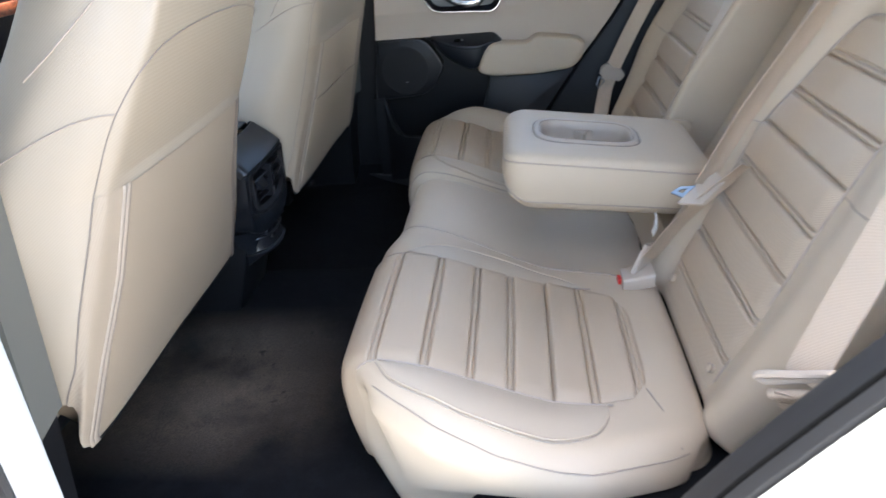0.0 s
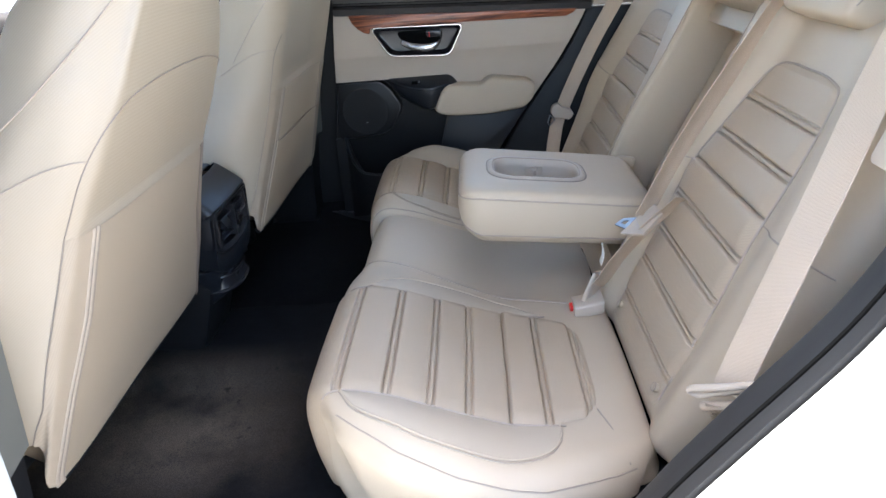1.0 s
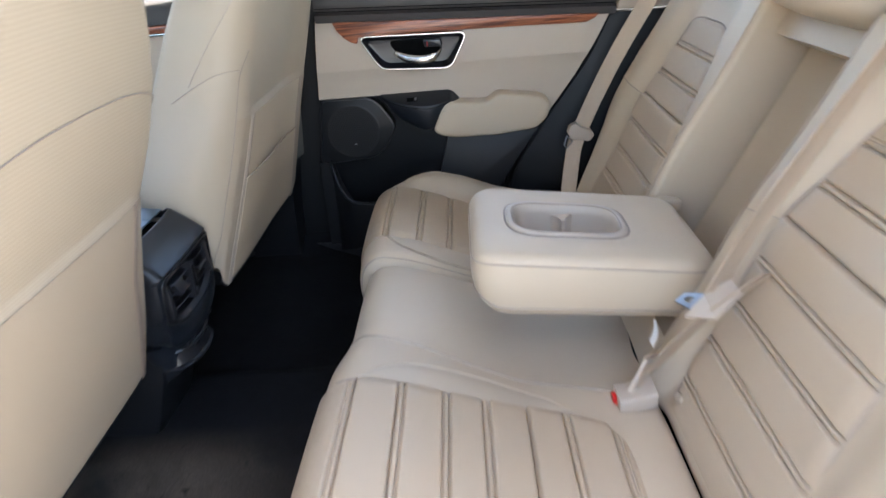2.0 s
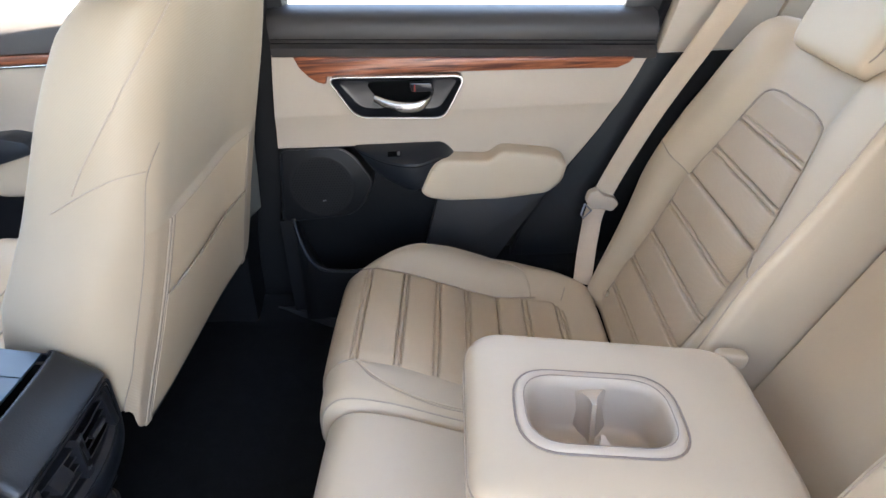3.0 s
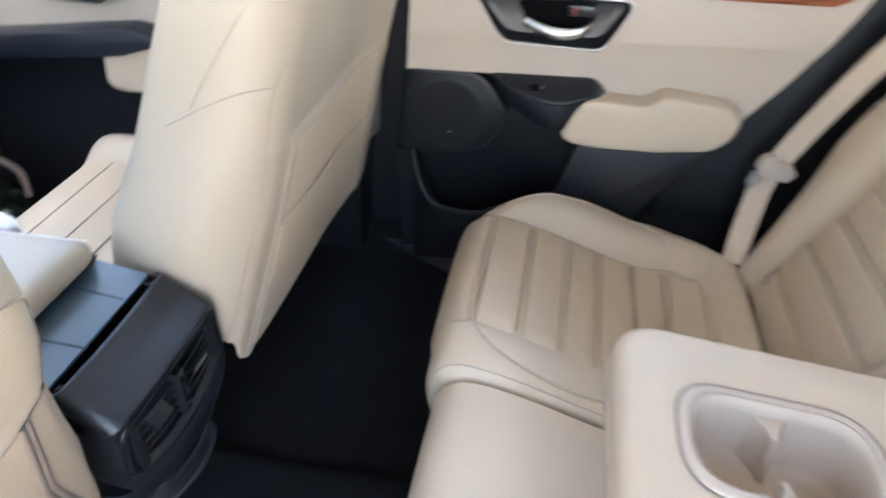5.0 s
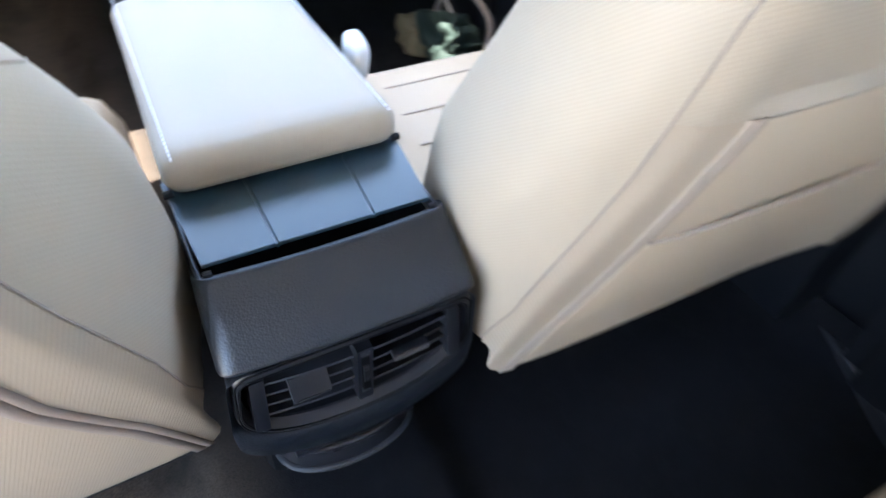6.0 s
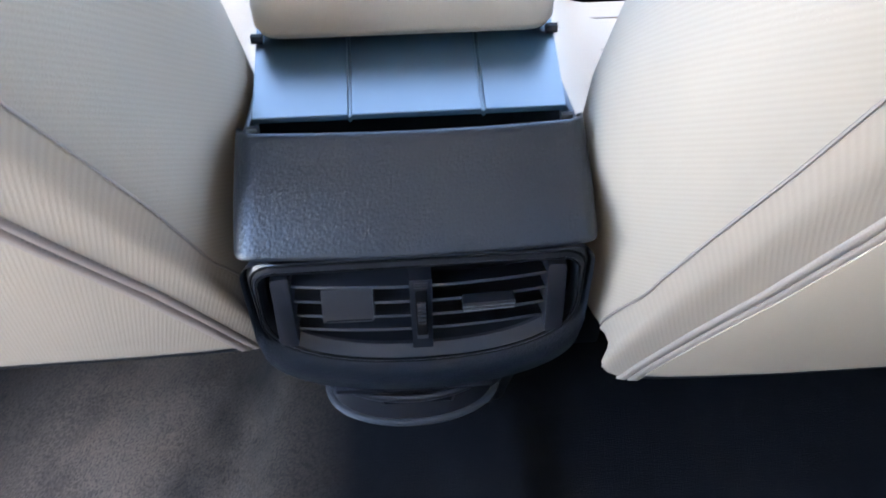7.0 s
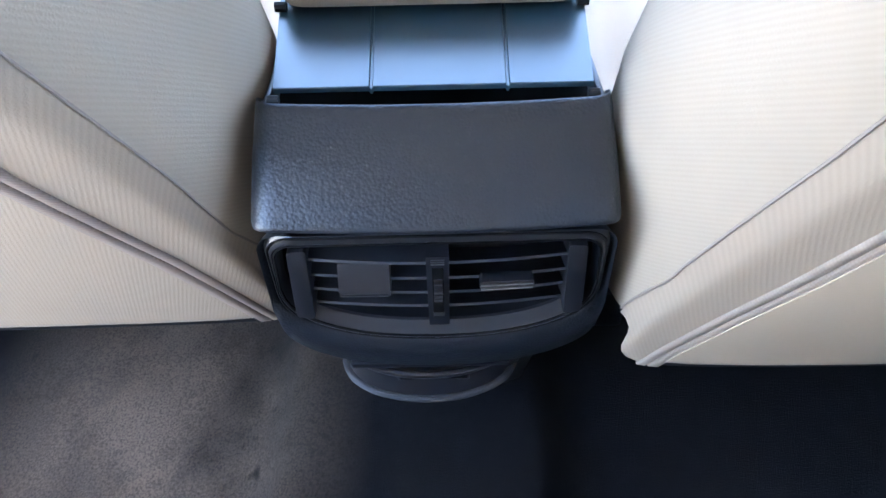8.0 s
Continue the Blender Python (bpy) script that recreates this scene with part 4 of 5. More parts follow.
def rear_back(s):
    ob = SEATS[s]
    f = back_surface()
    hs = np.concatenate([np.linspace(-0.03, 0.01, 8), np.linspace(0.02, 0.55, 40), np.linspace(0.56, BACK_TOP, 12)])
    rings = []
    for k in range(48):
        v = k / 47
        v = 0.5 - 0.5 * math.cos(math.pi * v)
        ring = []
        for h in hs:
            y = 0.142 + (interp(h, BACK_Y) - 0.142) * v
            ring.append(f(h, s * y))
        y_end = ring[0].y
        ring += [BACK_FOOT + BACK_UP * BACK_TOP * 0.99 + Vector((0, ring[-1].y, 0)) - BACK_OUT * 0.13, BACK_FOOT + Vector((0, y_end, 0)) - BACK_OUT * 0.14]
        rings.append(ring)
    ob = part("backrest", loft(rings), LEATHER, ob, "", 60)
    up = BACK_OUT
    # pleated panel in the shape of a shield
    rows = []
    for h in np.linspace(0.006, 0.512, 480):
        yi = interp(h, [(0, 0.225), (0.10, 0.212), (0.20, 0.206), (0.316, 0.205), (0.40, 0.226), (0.47, 0.248), (0.498, 0.262), (0.508, 0.275), (0.512, 0.292)])
        yo = interp(h, [(0, 0.500), (0.10, 0.502), (0.20, 0.488), (0.316, 0.480), (0.42, 0.464), (0.47, 0.455), (0.498, 0.445), (0.508, 0.430), (0.512, 0.412)])
        row = []
        for k in range(25):
            v = k / 24
            y = yi + (yo - yi) * v
            e = min(v, 1 - v) * (yo - yi)
            t = 0.53 - h
            o = pleat(t, [0.53 - m for m in ROWS_UP[::-1]], 0.53 - 0.326) * min(1.0, 0.2 + e / 0.006)
            o *= min(1.0, max(0.1, (0.515 - h) / 0.012))
            row.append(on(f, h, s * y, o - 0.001, up))
        rows.append(row)
    part("pleated_panel", loft(rows, closed=False), WEAVE, ob, "pleated perforated beige centre panel", 70)
    edge = [(0.02, 0.226), (0.20, 0.206), (0.316, 0.205), (0.40, 0.226), (0.47, 0.248), (0.502, 0.266), (0.513, 0.30), (0.514, 0.35), (0.513, 0.405), (0.502, 0.442), (0.47, 0.455), (0.42, 0.464), (0.316, 0.480), (0.20, 0.488), (0.02, 0.501)]
    seam("panel_seam", f, [(h, s * y) for h, y in edge], 0.0012, 0.0017, THREAD, ob, up)
    seam("shoulder_seam", f, [(0.318, s * 0.472), (0.322, s * 0.53), (0.328, s * 0.60), (0.33, s * 0.640)], 0.0006, 0.0012, THREAD, ob, up)
    seam("wing_seam", f, [(0.318, s * 0.201), (0.312, s * 0.18), (0.305, s * 0.157)], 0.0006, 0.0012, THREAD, ob, up)
    seam("edge_seam", f, [(h, s * 0.152) for h in np.linspace(0.03, 0.58, 20)], 0.0006, 0.0012, THREAD, ob, up)
    for y in (0.246, 0.486):
        base, tip = on(f, 0.030, s * y, 0.004, up), on(f, 0.030, s * y, 0.0108, up)
        part("guide_button", tube([base, tip], 0.0068, 16), LEATHER, ob)
        part("button_rim", tube([tip + 0.0068 * (Vector((0, 1, 0)) * math.cos(q) + BACK_UP * math.sin(q)) for q in np.linspace(0, 2 * math.pi, 18)[:-1]], 0.0008, 5, True), THREAD, ob)
    return ob


rear_back(1)
rear_back(-1)


def back_point(h, y, out):
    return BACK_FOOT + BACK_UP * h + Vector((0, y, 0)) + BACK_OUT * out


def pillow(cx, cy, cz, wx, wy, wz, tilt, mat, parent, name, power=0.42, taper=0.0, n=26, label=""):
    """A soft block: a superellipsoid, leaning back by tilt degrees, narrower towards its foot by taper."""
    rings = []
    sp = lambda v: math.copysign(abs(v) ** power, v)
    turn = Matrix.Rotation(radians(tilt), 3, "Y")
    for i in range(1, n):
        a = -math.pi / 2 + math.pi * i / n
        z = sp(math.sin(a))
        c = abs(math.cos(a)) ** power
        ring = []
        for j in range(2 * n):
            b = 2 * math.pi * j / (2 * n)
            k = 1 - taper * (1 - z) / 2
            p = turn @ Vector((wx * c * sp(math.cos(b)), wy * k * c * sp(math.sin(b)), wz * z))
            ring.append(Vector((cx, cy, cz)) + p)
        rings.append(ring)
    return part(name, loft(rings), mat, parent, label, 60)


for s in (1, -1):
    hr = thing("headrest", (0.76, s * 0.36, 0.84), "beige leather outer rear headrest on two posts", "headrest", "rear headrests")
    c = back_point(0.655, s * 0.326, -0.034)
    pillow(c.x, c.y, c.z + 0.030, 0.056, 0.106, 0.105, 24, LEATHER, hr, "cushion", 0.20, 0.12)
    for dy in (-0.05, 0.05):
        p = back_point(0.56, s * 0.328 + dy, -0.03)
        part("post", tube([p, p + BACK_UP * 0.10], 0.006, 8), STEEL, hr, "steel headrest post")
    part("seam", tube([Vector((c.x, c.y, c.z + 0.030)) + Matrix.Rotation(radians(24), 3, "Y") @ Vector((-0.046, 0.1035 * math.copysign(abs(math.cos(a)) ** 0.45, math.cos(a)), 0.100 * math.copysign(abs(math.sin(a)) ** 0.45, math.sin(a)))) for a in np.linspace(0, 2 * math.pi, 60)], 0.0012, 5), THREAD, hr)

# recess behind the folded-down armrest, and the middle headrest above it
mid = SEATS[-1]
rows = [[back_point(h, y, -0.002 - 0.093 * max(0.0, min(1.0, (h - 0.06) / 0.05)) - 0.004 * math.cos(y * 12)) for y in np.linspace(-0.135, 0.135, 12)] for h in np.linspace(-0.05, 0.60, 26)]
part("recess_panel", slab(rows, -BACK_OUT * 0.03), LEATHER, mid, "flat beige panel of the armrest recess")
# Added behind the recess panel to block sun leaking past its sides.
part("recess_backing", slab([[back_point(h, y, -0.135) for y in (-0.175, 0, 0.175)] for h in (-0.05, 0.3, 0.60)], -BACK_OUT * 0.01), DARK, mid, "added black board that blocks sun through the recess slits")
part("recess_seam", tube([back_point(0.03 + 0.09 * math.sin(a), 0.10 + 0.035 * math.cos(a), -0.090) for a in np.linspace(-0.4, 1.57, 20)], 0.0013, 5), THREAD, mid)
part("top_block", slab([[back_point(h, y, -0.03 - fillet(0.62 - h, 0.03)) for y in np.linspace(-0.140, 0.140, 10)] for h in np.linspace(0.53, 0.62, 10)], -BACK_OUT * 0.055), LEATHER, mid)
mh = thing("headrest", (0.78, 0, 0.8), "low beige middle headrest tucked onto the seat back", "headrest", "rear headrests")
c = back_point(0.61, 0, -0.005)
pillow(c.x, c.y, c.z + 0.02, 0.06, 0.132, 0.065, 24, LEATHER, mh, "cushion", 0.5)

# ---- folding armrest ----
ARM_X0, ARM_X1, ARM_Y0, ARM_Y1 = 0.210, 0.585, -0.150, 0.132
arm_top = lambda x: 0.552 - 0.125 * max(0.0, x - 0.25) - 0.6 * max(0.0, 0.235 - x) ** 1.4
arm_bot = lambda x: 0.437 - 0.10 * (x - 0.25) + 0.9 * max(0.0, 0.25 - x) ** 1.25
CUP = (0.276, 0.462, -0.076, 0.043)


def arm_block():
    plan = rounded([(ARM_X0, ARM_Y0), (ARM_X1, ARM_Y0 + 0.004), (ARM_X1, ARM_Y1 - 0.004), (ARM_X0, ARM_Y1)], 0.052, 8)
    cup = rounded([(CUP[0], CUP[2]), (CUP[1], CUP[2]), (CUP[1], CUP[3]), (CUP[0], CUP[3])], 0.048, 8)
    inset = shrunk
    low = [[(x, y, arm_bot(x) + 0.028 * (1 - math.cos(math.pi / 2 * k / 6))) for x, y in inset(plan, 0.028 * (1 - math.sin(math.pi / 2 * k / 6)))] for k in range(7)]
    mid_ = [[(x, y, arm_bot(x) + 0.028 + (arm_top(x) - 0.018 - arm_bot(x) - 0.028) * t) for x, y in inset(plan, -0.003 * math.sin(math.pi * t))] for t in (0.25, 0.5, 0.75)]
    high = [[(x, y, arm_top(x) - 0.018 * (1 - math.sin(math.pi / 2 * k / 6))) for x, y in inset(plan, 0.020 * (1 - math.cos(math.pi / 2 * k / 6)))] for k in range(7)]
    cupring = [[(x, y, arm_top(x) + dz) for x, y in inset(cup, d)] for d, dz in ((-0.012, 0.003), (-0.004, 0.002), (0.0, -0.003))]
    between = [[tuple(Vector(p) * (1 - t) + Vector(q) * t) for p, q in zip(high[-1], cupring[0])] for t in (0.33, 0.66)]
    between = [[(x, y, arm_top(x) + 0.004 * math.sin(math.pi * t)) for x, y, z in ring] for ring, t in zip(between, (0.33, 0.66))]
    verts, faces = loft(low + mid_ + high + between + cupring, caps=False)
    faces.append(tuple(range(len(plan))))
    return verts, faces


arm = part("armrest", arm_block(), LEATHER, SEATS[-1], "folded-down leather armrest with two cup holders", 60)
cup_line = rounded([(CUP[0], CUP[2]), (CUP[1], CUP[2]), (CUP[1], CUP[3]), (CUP[0], CUP[3])], 0.048, 8)
part("cup_rim", loft([[(x, y, arm_top(x) + dz) for x, y in shrunk(cup_line, d)] for d, dz in ((-0.006, -0.001), (-0.006, 0.004), (-0.003, 0.0065), (0.004, 0.0065), (0.008, 0.003), (0.009, -0.010))], caps=False), TRIM, arm, "raised plastic cup holder rim", 60)
part("rim_groove", tube([(x, y, arm_top(x) + 0.0020) for x, y in shrunk(cup_line, -0.0074)], 0.0021, 6, True), TAPE, arm)
part("rim_groove", tube([(x, y, arm_top(x) + 0.0064) for x, y in shrunk(cup_line, 0.0045)], 0.0007, 5, True), TAPE, arm)
part("cup_well", loft([[(x, y, arm_top(x) + dz) for x, y in shrunk(cup_line, d)] for d, dz in ((0.008, 0.002), (0.009, -0.02), (0.013, -0.070), (0.020, -0.077))], caps="last"), TRIM, arm, "beige plastic cup wells", 60)
for s in (1, -1):
    ym = (CUP[2] + CUP[3]) / 2
    ds = list(np.linspace(0.023, 0.056, 11))
    arc = [0.0015 + 0.024 * ((d - 0.023) / 0.033) ** 2.2 for d in ds]
    rib = [(0.3755 - e - 0.0015, ym + s * d) for d, e in zip(ds, arc)] + [(0.3755 + e + 0.0015, ym + s * d) for d, e in zip(ds[::-1], arc[::-1])]
    part("cup_divider", loft([[(0.3695 + (x - 0.3755) * f, y - s * dy, z) for x, y in rib] for f, dy, z in ((1.2, 0.005, 0.455), (1.0, 0.0, 0.495), (1.0, 0.0, 0.523), (0.92, -0.0008, 0.5265))]), TRIM, arm, "cup holder divider", 50)
part("top_seam", tube([(x, y, arm_top(x) - 0.0165) for x, y in shrunk(rounded([(ARM_X0, ARM_Y0), (ARM_X1, ARM_Y0 + 0.004), (ARM_X1, ARM_Y1 - 0.004), (ARM_X0, ARM_Y1)], 0.052, 8), 0.0)], 0.0016, 5, True), THREAD, arm)
part("low_seam", tube([(x, y, arm_bot(x) + 0.022) for x, y in shrunk(rounded([(ARM_X0, ARM_Y0), (ARM_X1, ARM_Y0 + 0.004), (ARM_X1, ARM_Y1 - 0.004), (ARM_X0, ARM_Y1)], 0.052, 8), 0.0)], 0.0014, 5, True), THREAD, arm)
pillow(0.584, 0.122, 0.492, 0.024, 0.011, 0.014, 8, LEATHER, arm, "pull_tab", 0.6, 0.0, 12)


# ---- front seats ----
def front_seat_ring(z, side):
    """Outline of the back of a front seat at height z: points from the middle of the rear face round to the front."""
    xr = -0.302 + 0.318 * (z - 0.36)
    if side < 0:
        xr += interp(z, [(0.34, -0.053), (0.36, -0.053), (0.53, -0.042), (0.70, -0.031), (0.78, -0.012), (0.86, 0.003), (1.02, 0.011)])
    pip = interp(z, [(0.34, 0.238), (0.40, 0.227), (0.46, 0.211), (0.51, 0.195), (0.57, 0.181), (0.62, 0.172), (0.68, 0.165), (0.75, 0.160), (0.85, 0.150), (1.02, 0.10)])
    sea = interp(z, [(0.34, 0.250), (0.43, 0.256), (0.50, 0.249), (0.55, 0.238), (0.60, 0.225), (0.65, 0.215), (0.80, 0.212), (0.90, 0.200), (1.02, 0.145)])
    if side > 0:
        wid = interp(z, [(0.34, 0.254), (0.39, 0.264), (0.45, 0.272), (0.55, 0.276), (0.60, 0.271), (0.66, 0.255), (0.72, 0.241), (0.79, 0.235), (0.85, 0.234), (0.90, 0.226), (0.97, 0.200), (1.02, 0.160)])
        fore = wid * 0.985
    else:
        wid = interp(z, [(0.34, 0.258), (0.39, 0.268), (0.45, 0.273), (0.55, 0.270), (0.65, 0.258), (0.70, 0.247), (0.74, 0.236), (0.81, 0.214), (0.865, 0.197), (0.92, 0.172), (0.97, 0.150), (1.02, 0.115)])
        fore = interp(z, [(0.34, 0.258), (0.39, 0.270), (0.45, 0.280), (0.55, 0.284), (0.67, 0.276), (0.72, 0.260), (0.78, 0.236), (0.85, 0.209), (0.92, 0.182), (0.97, 0.16), (1.02, 0.12)])
        pip = interp(z, [(0.34, 0.254), (0.38, 0.244), (0.43, 0.232), (0.48, 0.219), (0.52, 0.205), (0.55, 0.195), (0.58, 0.186), (0.65, 0.178), (0.70, 0.172), (0.80, 0.155), (1.02, 0.10)])
        sea = interp(z, [(0.34, 0.258), (0.45, 0.260), (0.50, 0.255), (0.556, 0.247), (0.60, 0.236), (0.65, 0.223), (0.70, 0.213), (0.75, 0.206), (0.82, 0.188), (1.02, 0.10)])
    sea = min(sea, wid - 0.006)
    pip = min(pip, sea - interp(z, [(0.36, 0.006), (0.46, 0.022)]))
    dep = interp(z, [(0.34, 0.12), (0.45, 0.20), (0.60, 0.20), (0.70, 0.178), (0.80, 0.160), (0.95, 0.13), (1.02, 0.09)])
    return [(xr, 0.0), (xr - 0.004, pip), (xr - 0.020, sea), (xr - 0.38 * dep, wid), (xr - 0.72 * dep, fore), (xr - dep - 0.02, fore * 0.85), (xr - dep + 0.03, wid * 0.55), (xr - dep + 0.045, 0.0)]


def seat_surface(cy, side):
    """A point on a seat back: z, and the place a round it (0 rear middle, 1 piping, 2 seam, 3 flank ... 7 front middle; negative: the other half)."""
    def f(z, a):
        low = max(0.0, min(1.0, (abs(a) - 1.08) / 1.0)) * max(0.0, 1 - max(0.0, abs(a) - 4.0) / 1.5)
        k = 1 if a >= 0 else -1
        z = z + (0.052 if side > 0 and k < 0 else 0.080) * low * max(0.0, 1 - (z - 0.356) / 0.16)
        # the driver backrest hangs lower towards the door
        if side < 0 and k < 0:
            z = z - 0.017 * min(1.0, abs(a) / 0.7) * max(0.0, 1 - (z - 0.356) / 0.22)
        # and the passenger backrest is cut a little higher beside the console
        if side > 0 and k < 0:
            z = z + 0.007 * max(0.0, min(1.0, (abs(a) - 0.5) / 0.5)) * max(0.0, 1 - (z - 0.356) / 0.20)
        # the passenger backrest stands a little further back and higher towards the door
        door = max(0.0, min(1.0, (abs(a) - 0.3) / 1.1)) * max(0.0, min(1.0, 1 - (abs(a) - 2.6) / 1.6)) if side > 0 and k > 0 else 0.0
        door = door * door * (3 - 2 * door)
        z = z + 0.022 * door * max(0.0, 1 - (z - 0.356) / 0.22)
        pts = front_seat_ring(z, side)
        a = min(abs(a), 6.999)
        i = int(a)
        t = a - i
        g = lambda j: Vector(pts[j]) if 0 <= j < 8 else (Vector((pts[1][0], -pts[1][1])) if j < 0 else Vector((pts[6][0], -pts[6][1])))
        p0, p1, p2, p3 = g(i - 1), g(i), g(i + 1), g(i + 2)
        p = 0.5 * (2 * p1 + (p2 - p0) * t + (2 * p0 - 5 * p1 + 4 * p2 - p3) * t * t + (3 * p1 - 3 * p2 + p3 - p0) * t ** 3)
        step = 0.0035 * max(-1.0, min(1.0, (0.705 - z) / 0.008)) * max(0.0, 1 - max(0.0, abs(a) - 0.9) / 0.3)
        return Vector((p.x + step + 0.028 * door, cy + k * p.y, z))
    return f


def front_seat(side, shift, label):
    cy = side * 0.385
    ob = thing("front_seat", (-0.55, cy, 0.13), label, "car seat", "front seats")
    f = seat_surface(cy, side)
    zs = [0.356, 0.360] + list(np.linspace(0.368, 0.69, 26)) + list(np.linspace(0.695, 0.715, 8)) + list(np.linspace(0.73, 0.99, 22)) + [1.0, 1.01, 1.018]
    aa = list(np.linspace(0, 6.95, 44)) + [-v for v in np.linspace(6.85, 0.16, 43)]
    rings = []
    for z in zs:
        ring = [f(z, a) for a in aa]
        if z > 0.985:
            c = sum(ring, Vector()) / len(ring)
            ring = [c + (p - c) * (1 - 0.5 * ((z - 0.985) / 0.033) ** 2) for p in ring]
        if z < 0.365:
            c = sum(ring, Vector()) / len(ring)
            k = 0.95 if z < 0.358 else 0.985
            ring = [Vector((c.x + (p.x - c.x) * k, c.y + (p.y - c.y) * k, p.z)) for p in ring]
        rings.append(ring)
    part("backrest", loft(rings), TWILL, ob, "", 60)
    out = (1, 0, 0)
    out_a = lambda z: 2.0 + 2.2 * max(0.0, 0.47 - z)
    for k in (1, -1):
        # ribbed side gusset between piping and seam
        rows = [[on(f, z, k * a, 0.0012, (0.7, k, 0)) for a in np.linspace(1.06, out_a(z) - 0.03, 9)] for z in np.linspace(0.362, 0.70, 50)]
        part("gusset", loft(rows, closed=False), RIB, ob, "ribbed side gusset", 70)
        rows = []
        for z in np.linspace(0.359, 0.70, 60):
            rows.append([on(f, z, k * (1.0 + a * 0.068), h, (1, 0.4 * k, 0)) for a, h in ((-1.0, 0.0004), (-0.9, 0.0022), (-0.12, 0.0025), (0.0, 0.0009), (0.12, 0.0025), (0.9, 0.0022), (1.0, 0.0004))])
        brown = side < 0 and k > 0
        part("piping", loft(rows, closed=False), TAPE if brown else BEIGE_TAPE, ob, "brown double piping" if brown else "beige double piping", 70)
        corner = [(0.755, 2.14), (0.785, 2.28), (0.808, 2.05), (0.830, 1.55), (0.846, 1.0)] if brown else [(0.775, 2.0), (0.80, 1.85), (0.825, 1.5), (0.845, 1.0)]
        arch = [(z, out_a(z)) for z in np.linspace(0.37, 0.73, 12)] + (corner + [(0.857, 0.5), (0.860, 0.0)] if side < 0 else corner[:2] + [(0.822, 1.6)])
        part("side_seam", tube([on(f, p.x, k * p.y, 0.0008, (0.6, k * min(1, p.y), 0)) for p in smooth_path([(z, a, 0) for z, a in arch], 5)], 0.0009, 5), SEAM, ob)
        part("shoulder_seam", tube([on(f, 0.79 - 0.045 * t * t + 0.006 * math.sin(math.pi * t), k * (2.0 + 2.2 * t), 0.0008, (0.4 - 0.6 * t, k, 0)) for t in np.linspace(0, 1, 22)], 0.0012, 5), THREAD, ob)
        if side < 0 and k > 0:
            continue
        part("flank_seam", tube([on(f, (0.772 + 0.223 * t) if side > 0 else (0.835 + 0.16 * t), k * ((3.75 - 2.0 * t ** 1.3) if side > 0 else (4.1 - 2.2 * t)), 0.0008, (0.4, k, 0.2)) for t in np.linspace(0, 1, 20)], 0.0012, 5), THREAD, ob)
    rows = [[on(f, z, a, 0.0012, out) for a in np.linspace(-0.93, 0.93, 15)] for z in np.linspace(0.37, 0.698, 30)]
    part("back_panel", loft(rows, closed=False), RIB if side < 0 else LEATHER, ob, "fine ribbed back panel" if side < 0 else "smooth leather back panel", 70)
    low_line = [f(0.359, a) for a in np.linspace(-0.97, 0.97, 30)]
    part("lower_hem", loft([[p + Vector(d) for d in ((-0.004, 0, 0.003), (-0.005, 0, -0.008), (-0.012, 0, -0.010), (-0.020, 0, 0.003))] for p in low_line]), DARK, ob, "black strip under the seat back", 60)
    if side > 0:
        rows = []
        for z in np.linspace(0.375, 0.575, 24):
            rows.append([on(f, z, a, 0.003 + 0.005 * math.sin(math.pi * (a + 0.95) / 1.9) * ((z - 0.375) / 0.2) ** 1.5, out) for a in np.linspace(-0.95, 0.95, 22)])
        part("map_pocket", slab(rows, (-0.003, 0, 0)), LEATHER, ob, "leather map pocket", 70)
        part("pocket_edge", tube(rows[-1], 0.0013, 6), THREAD, ob, "dark bound pocket edge")
    # cushion
    c0 = -0.36 + shift
    rings = []
    for y in np.linspace(-1, 1, 29):
        w = 0.262
        e = fillet((1 - abs(y)) * w, 0.05)
        bol = 0.028 * max(0.0, abs(y) - 0.62) / 0.2 if abs(y) < 0.82 else 0.028
        prof = smooth_path([(c0 - 0.10, 0, 0.37), (c0 - 0.13, 0, 0.39), (c0 - 0.25, 0, 0.40), (c0 - 0.40, 0, 0.43), (c0 - 0.47, 0, 0.425), (c0 - 0.505, 0, 0.385), (c0 - 0.49, 0, 0.31), (c0 - 0.42, 0, 0.25)], 5)
        rings.append([(p.x, cy + y * w, p.z - e + bol) for p in prof] + [(c0 - 0.12, cy + y * w, 0.27)])
    part("cushion", loft(rings), LEATHER, ob, "", 60)
    bars = [c0 - 0.10 - 0.062 * k for k in range(6)]
    for x in bars:
        zc = interp(-x, [(-c0 + 0.10, 0.385), (-c0 + 0.25, 0.40), (-c0 + 0.40, 0.43)])
        part("pleat_seam", tube([(x, cy + y * 0.158, zc + 0.0008) for y in (-1, -0.5, 0, 0.5, 1)], 0.0018, 5), THREAD, ob)
    part("seat_base", box(c0 - 0.42, c0 - 0.16, cy - 0.22, cy + 0.22, 0.20, 0.262, 0.015), DARK, ob, "black seat base")
    for dy in (-0.19, 0.19):
        part("seat_rail", box(c0 - 0.46, c0 - 0.14, cy + dy - 0.025, cy + dy + 0.025, 0.125, 0.20, 0.006), DARK, ob, "black seat rail")
    # headrest
    pillow(-0.10 + shift - 0.03, cy, 1.115, 0.052, 0.135, 0.085, 10, LEATHER, ob, "headrest", 0.5, 0.1, 20)
    for dy in (-0.06, 0.06):
        part("headrest_post", tube([(-0.15 + shift, cy + dy, 1.0), (-0.13 + shift, cy + dy, 1.09)], 0.006, 8), STEEL, ob)
    return ob


front_seat(1, 0.0, "beige leather front passenger seat with a map pocket behind")
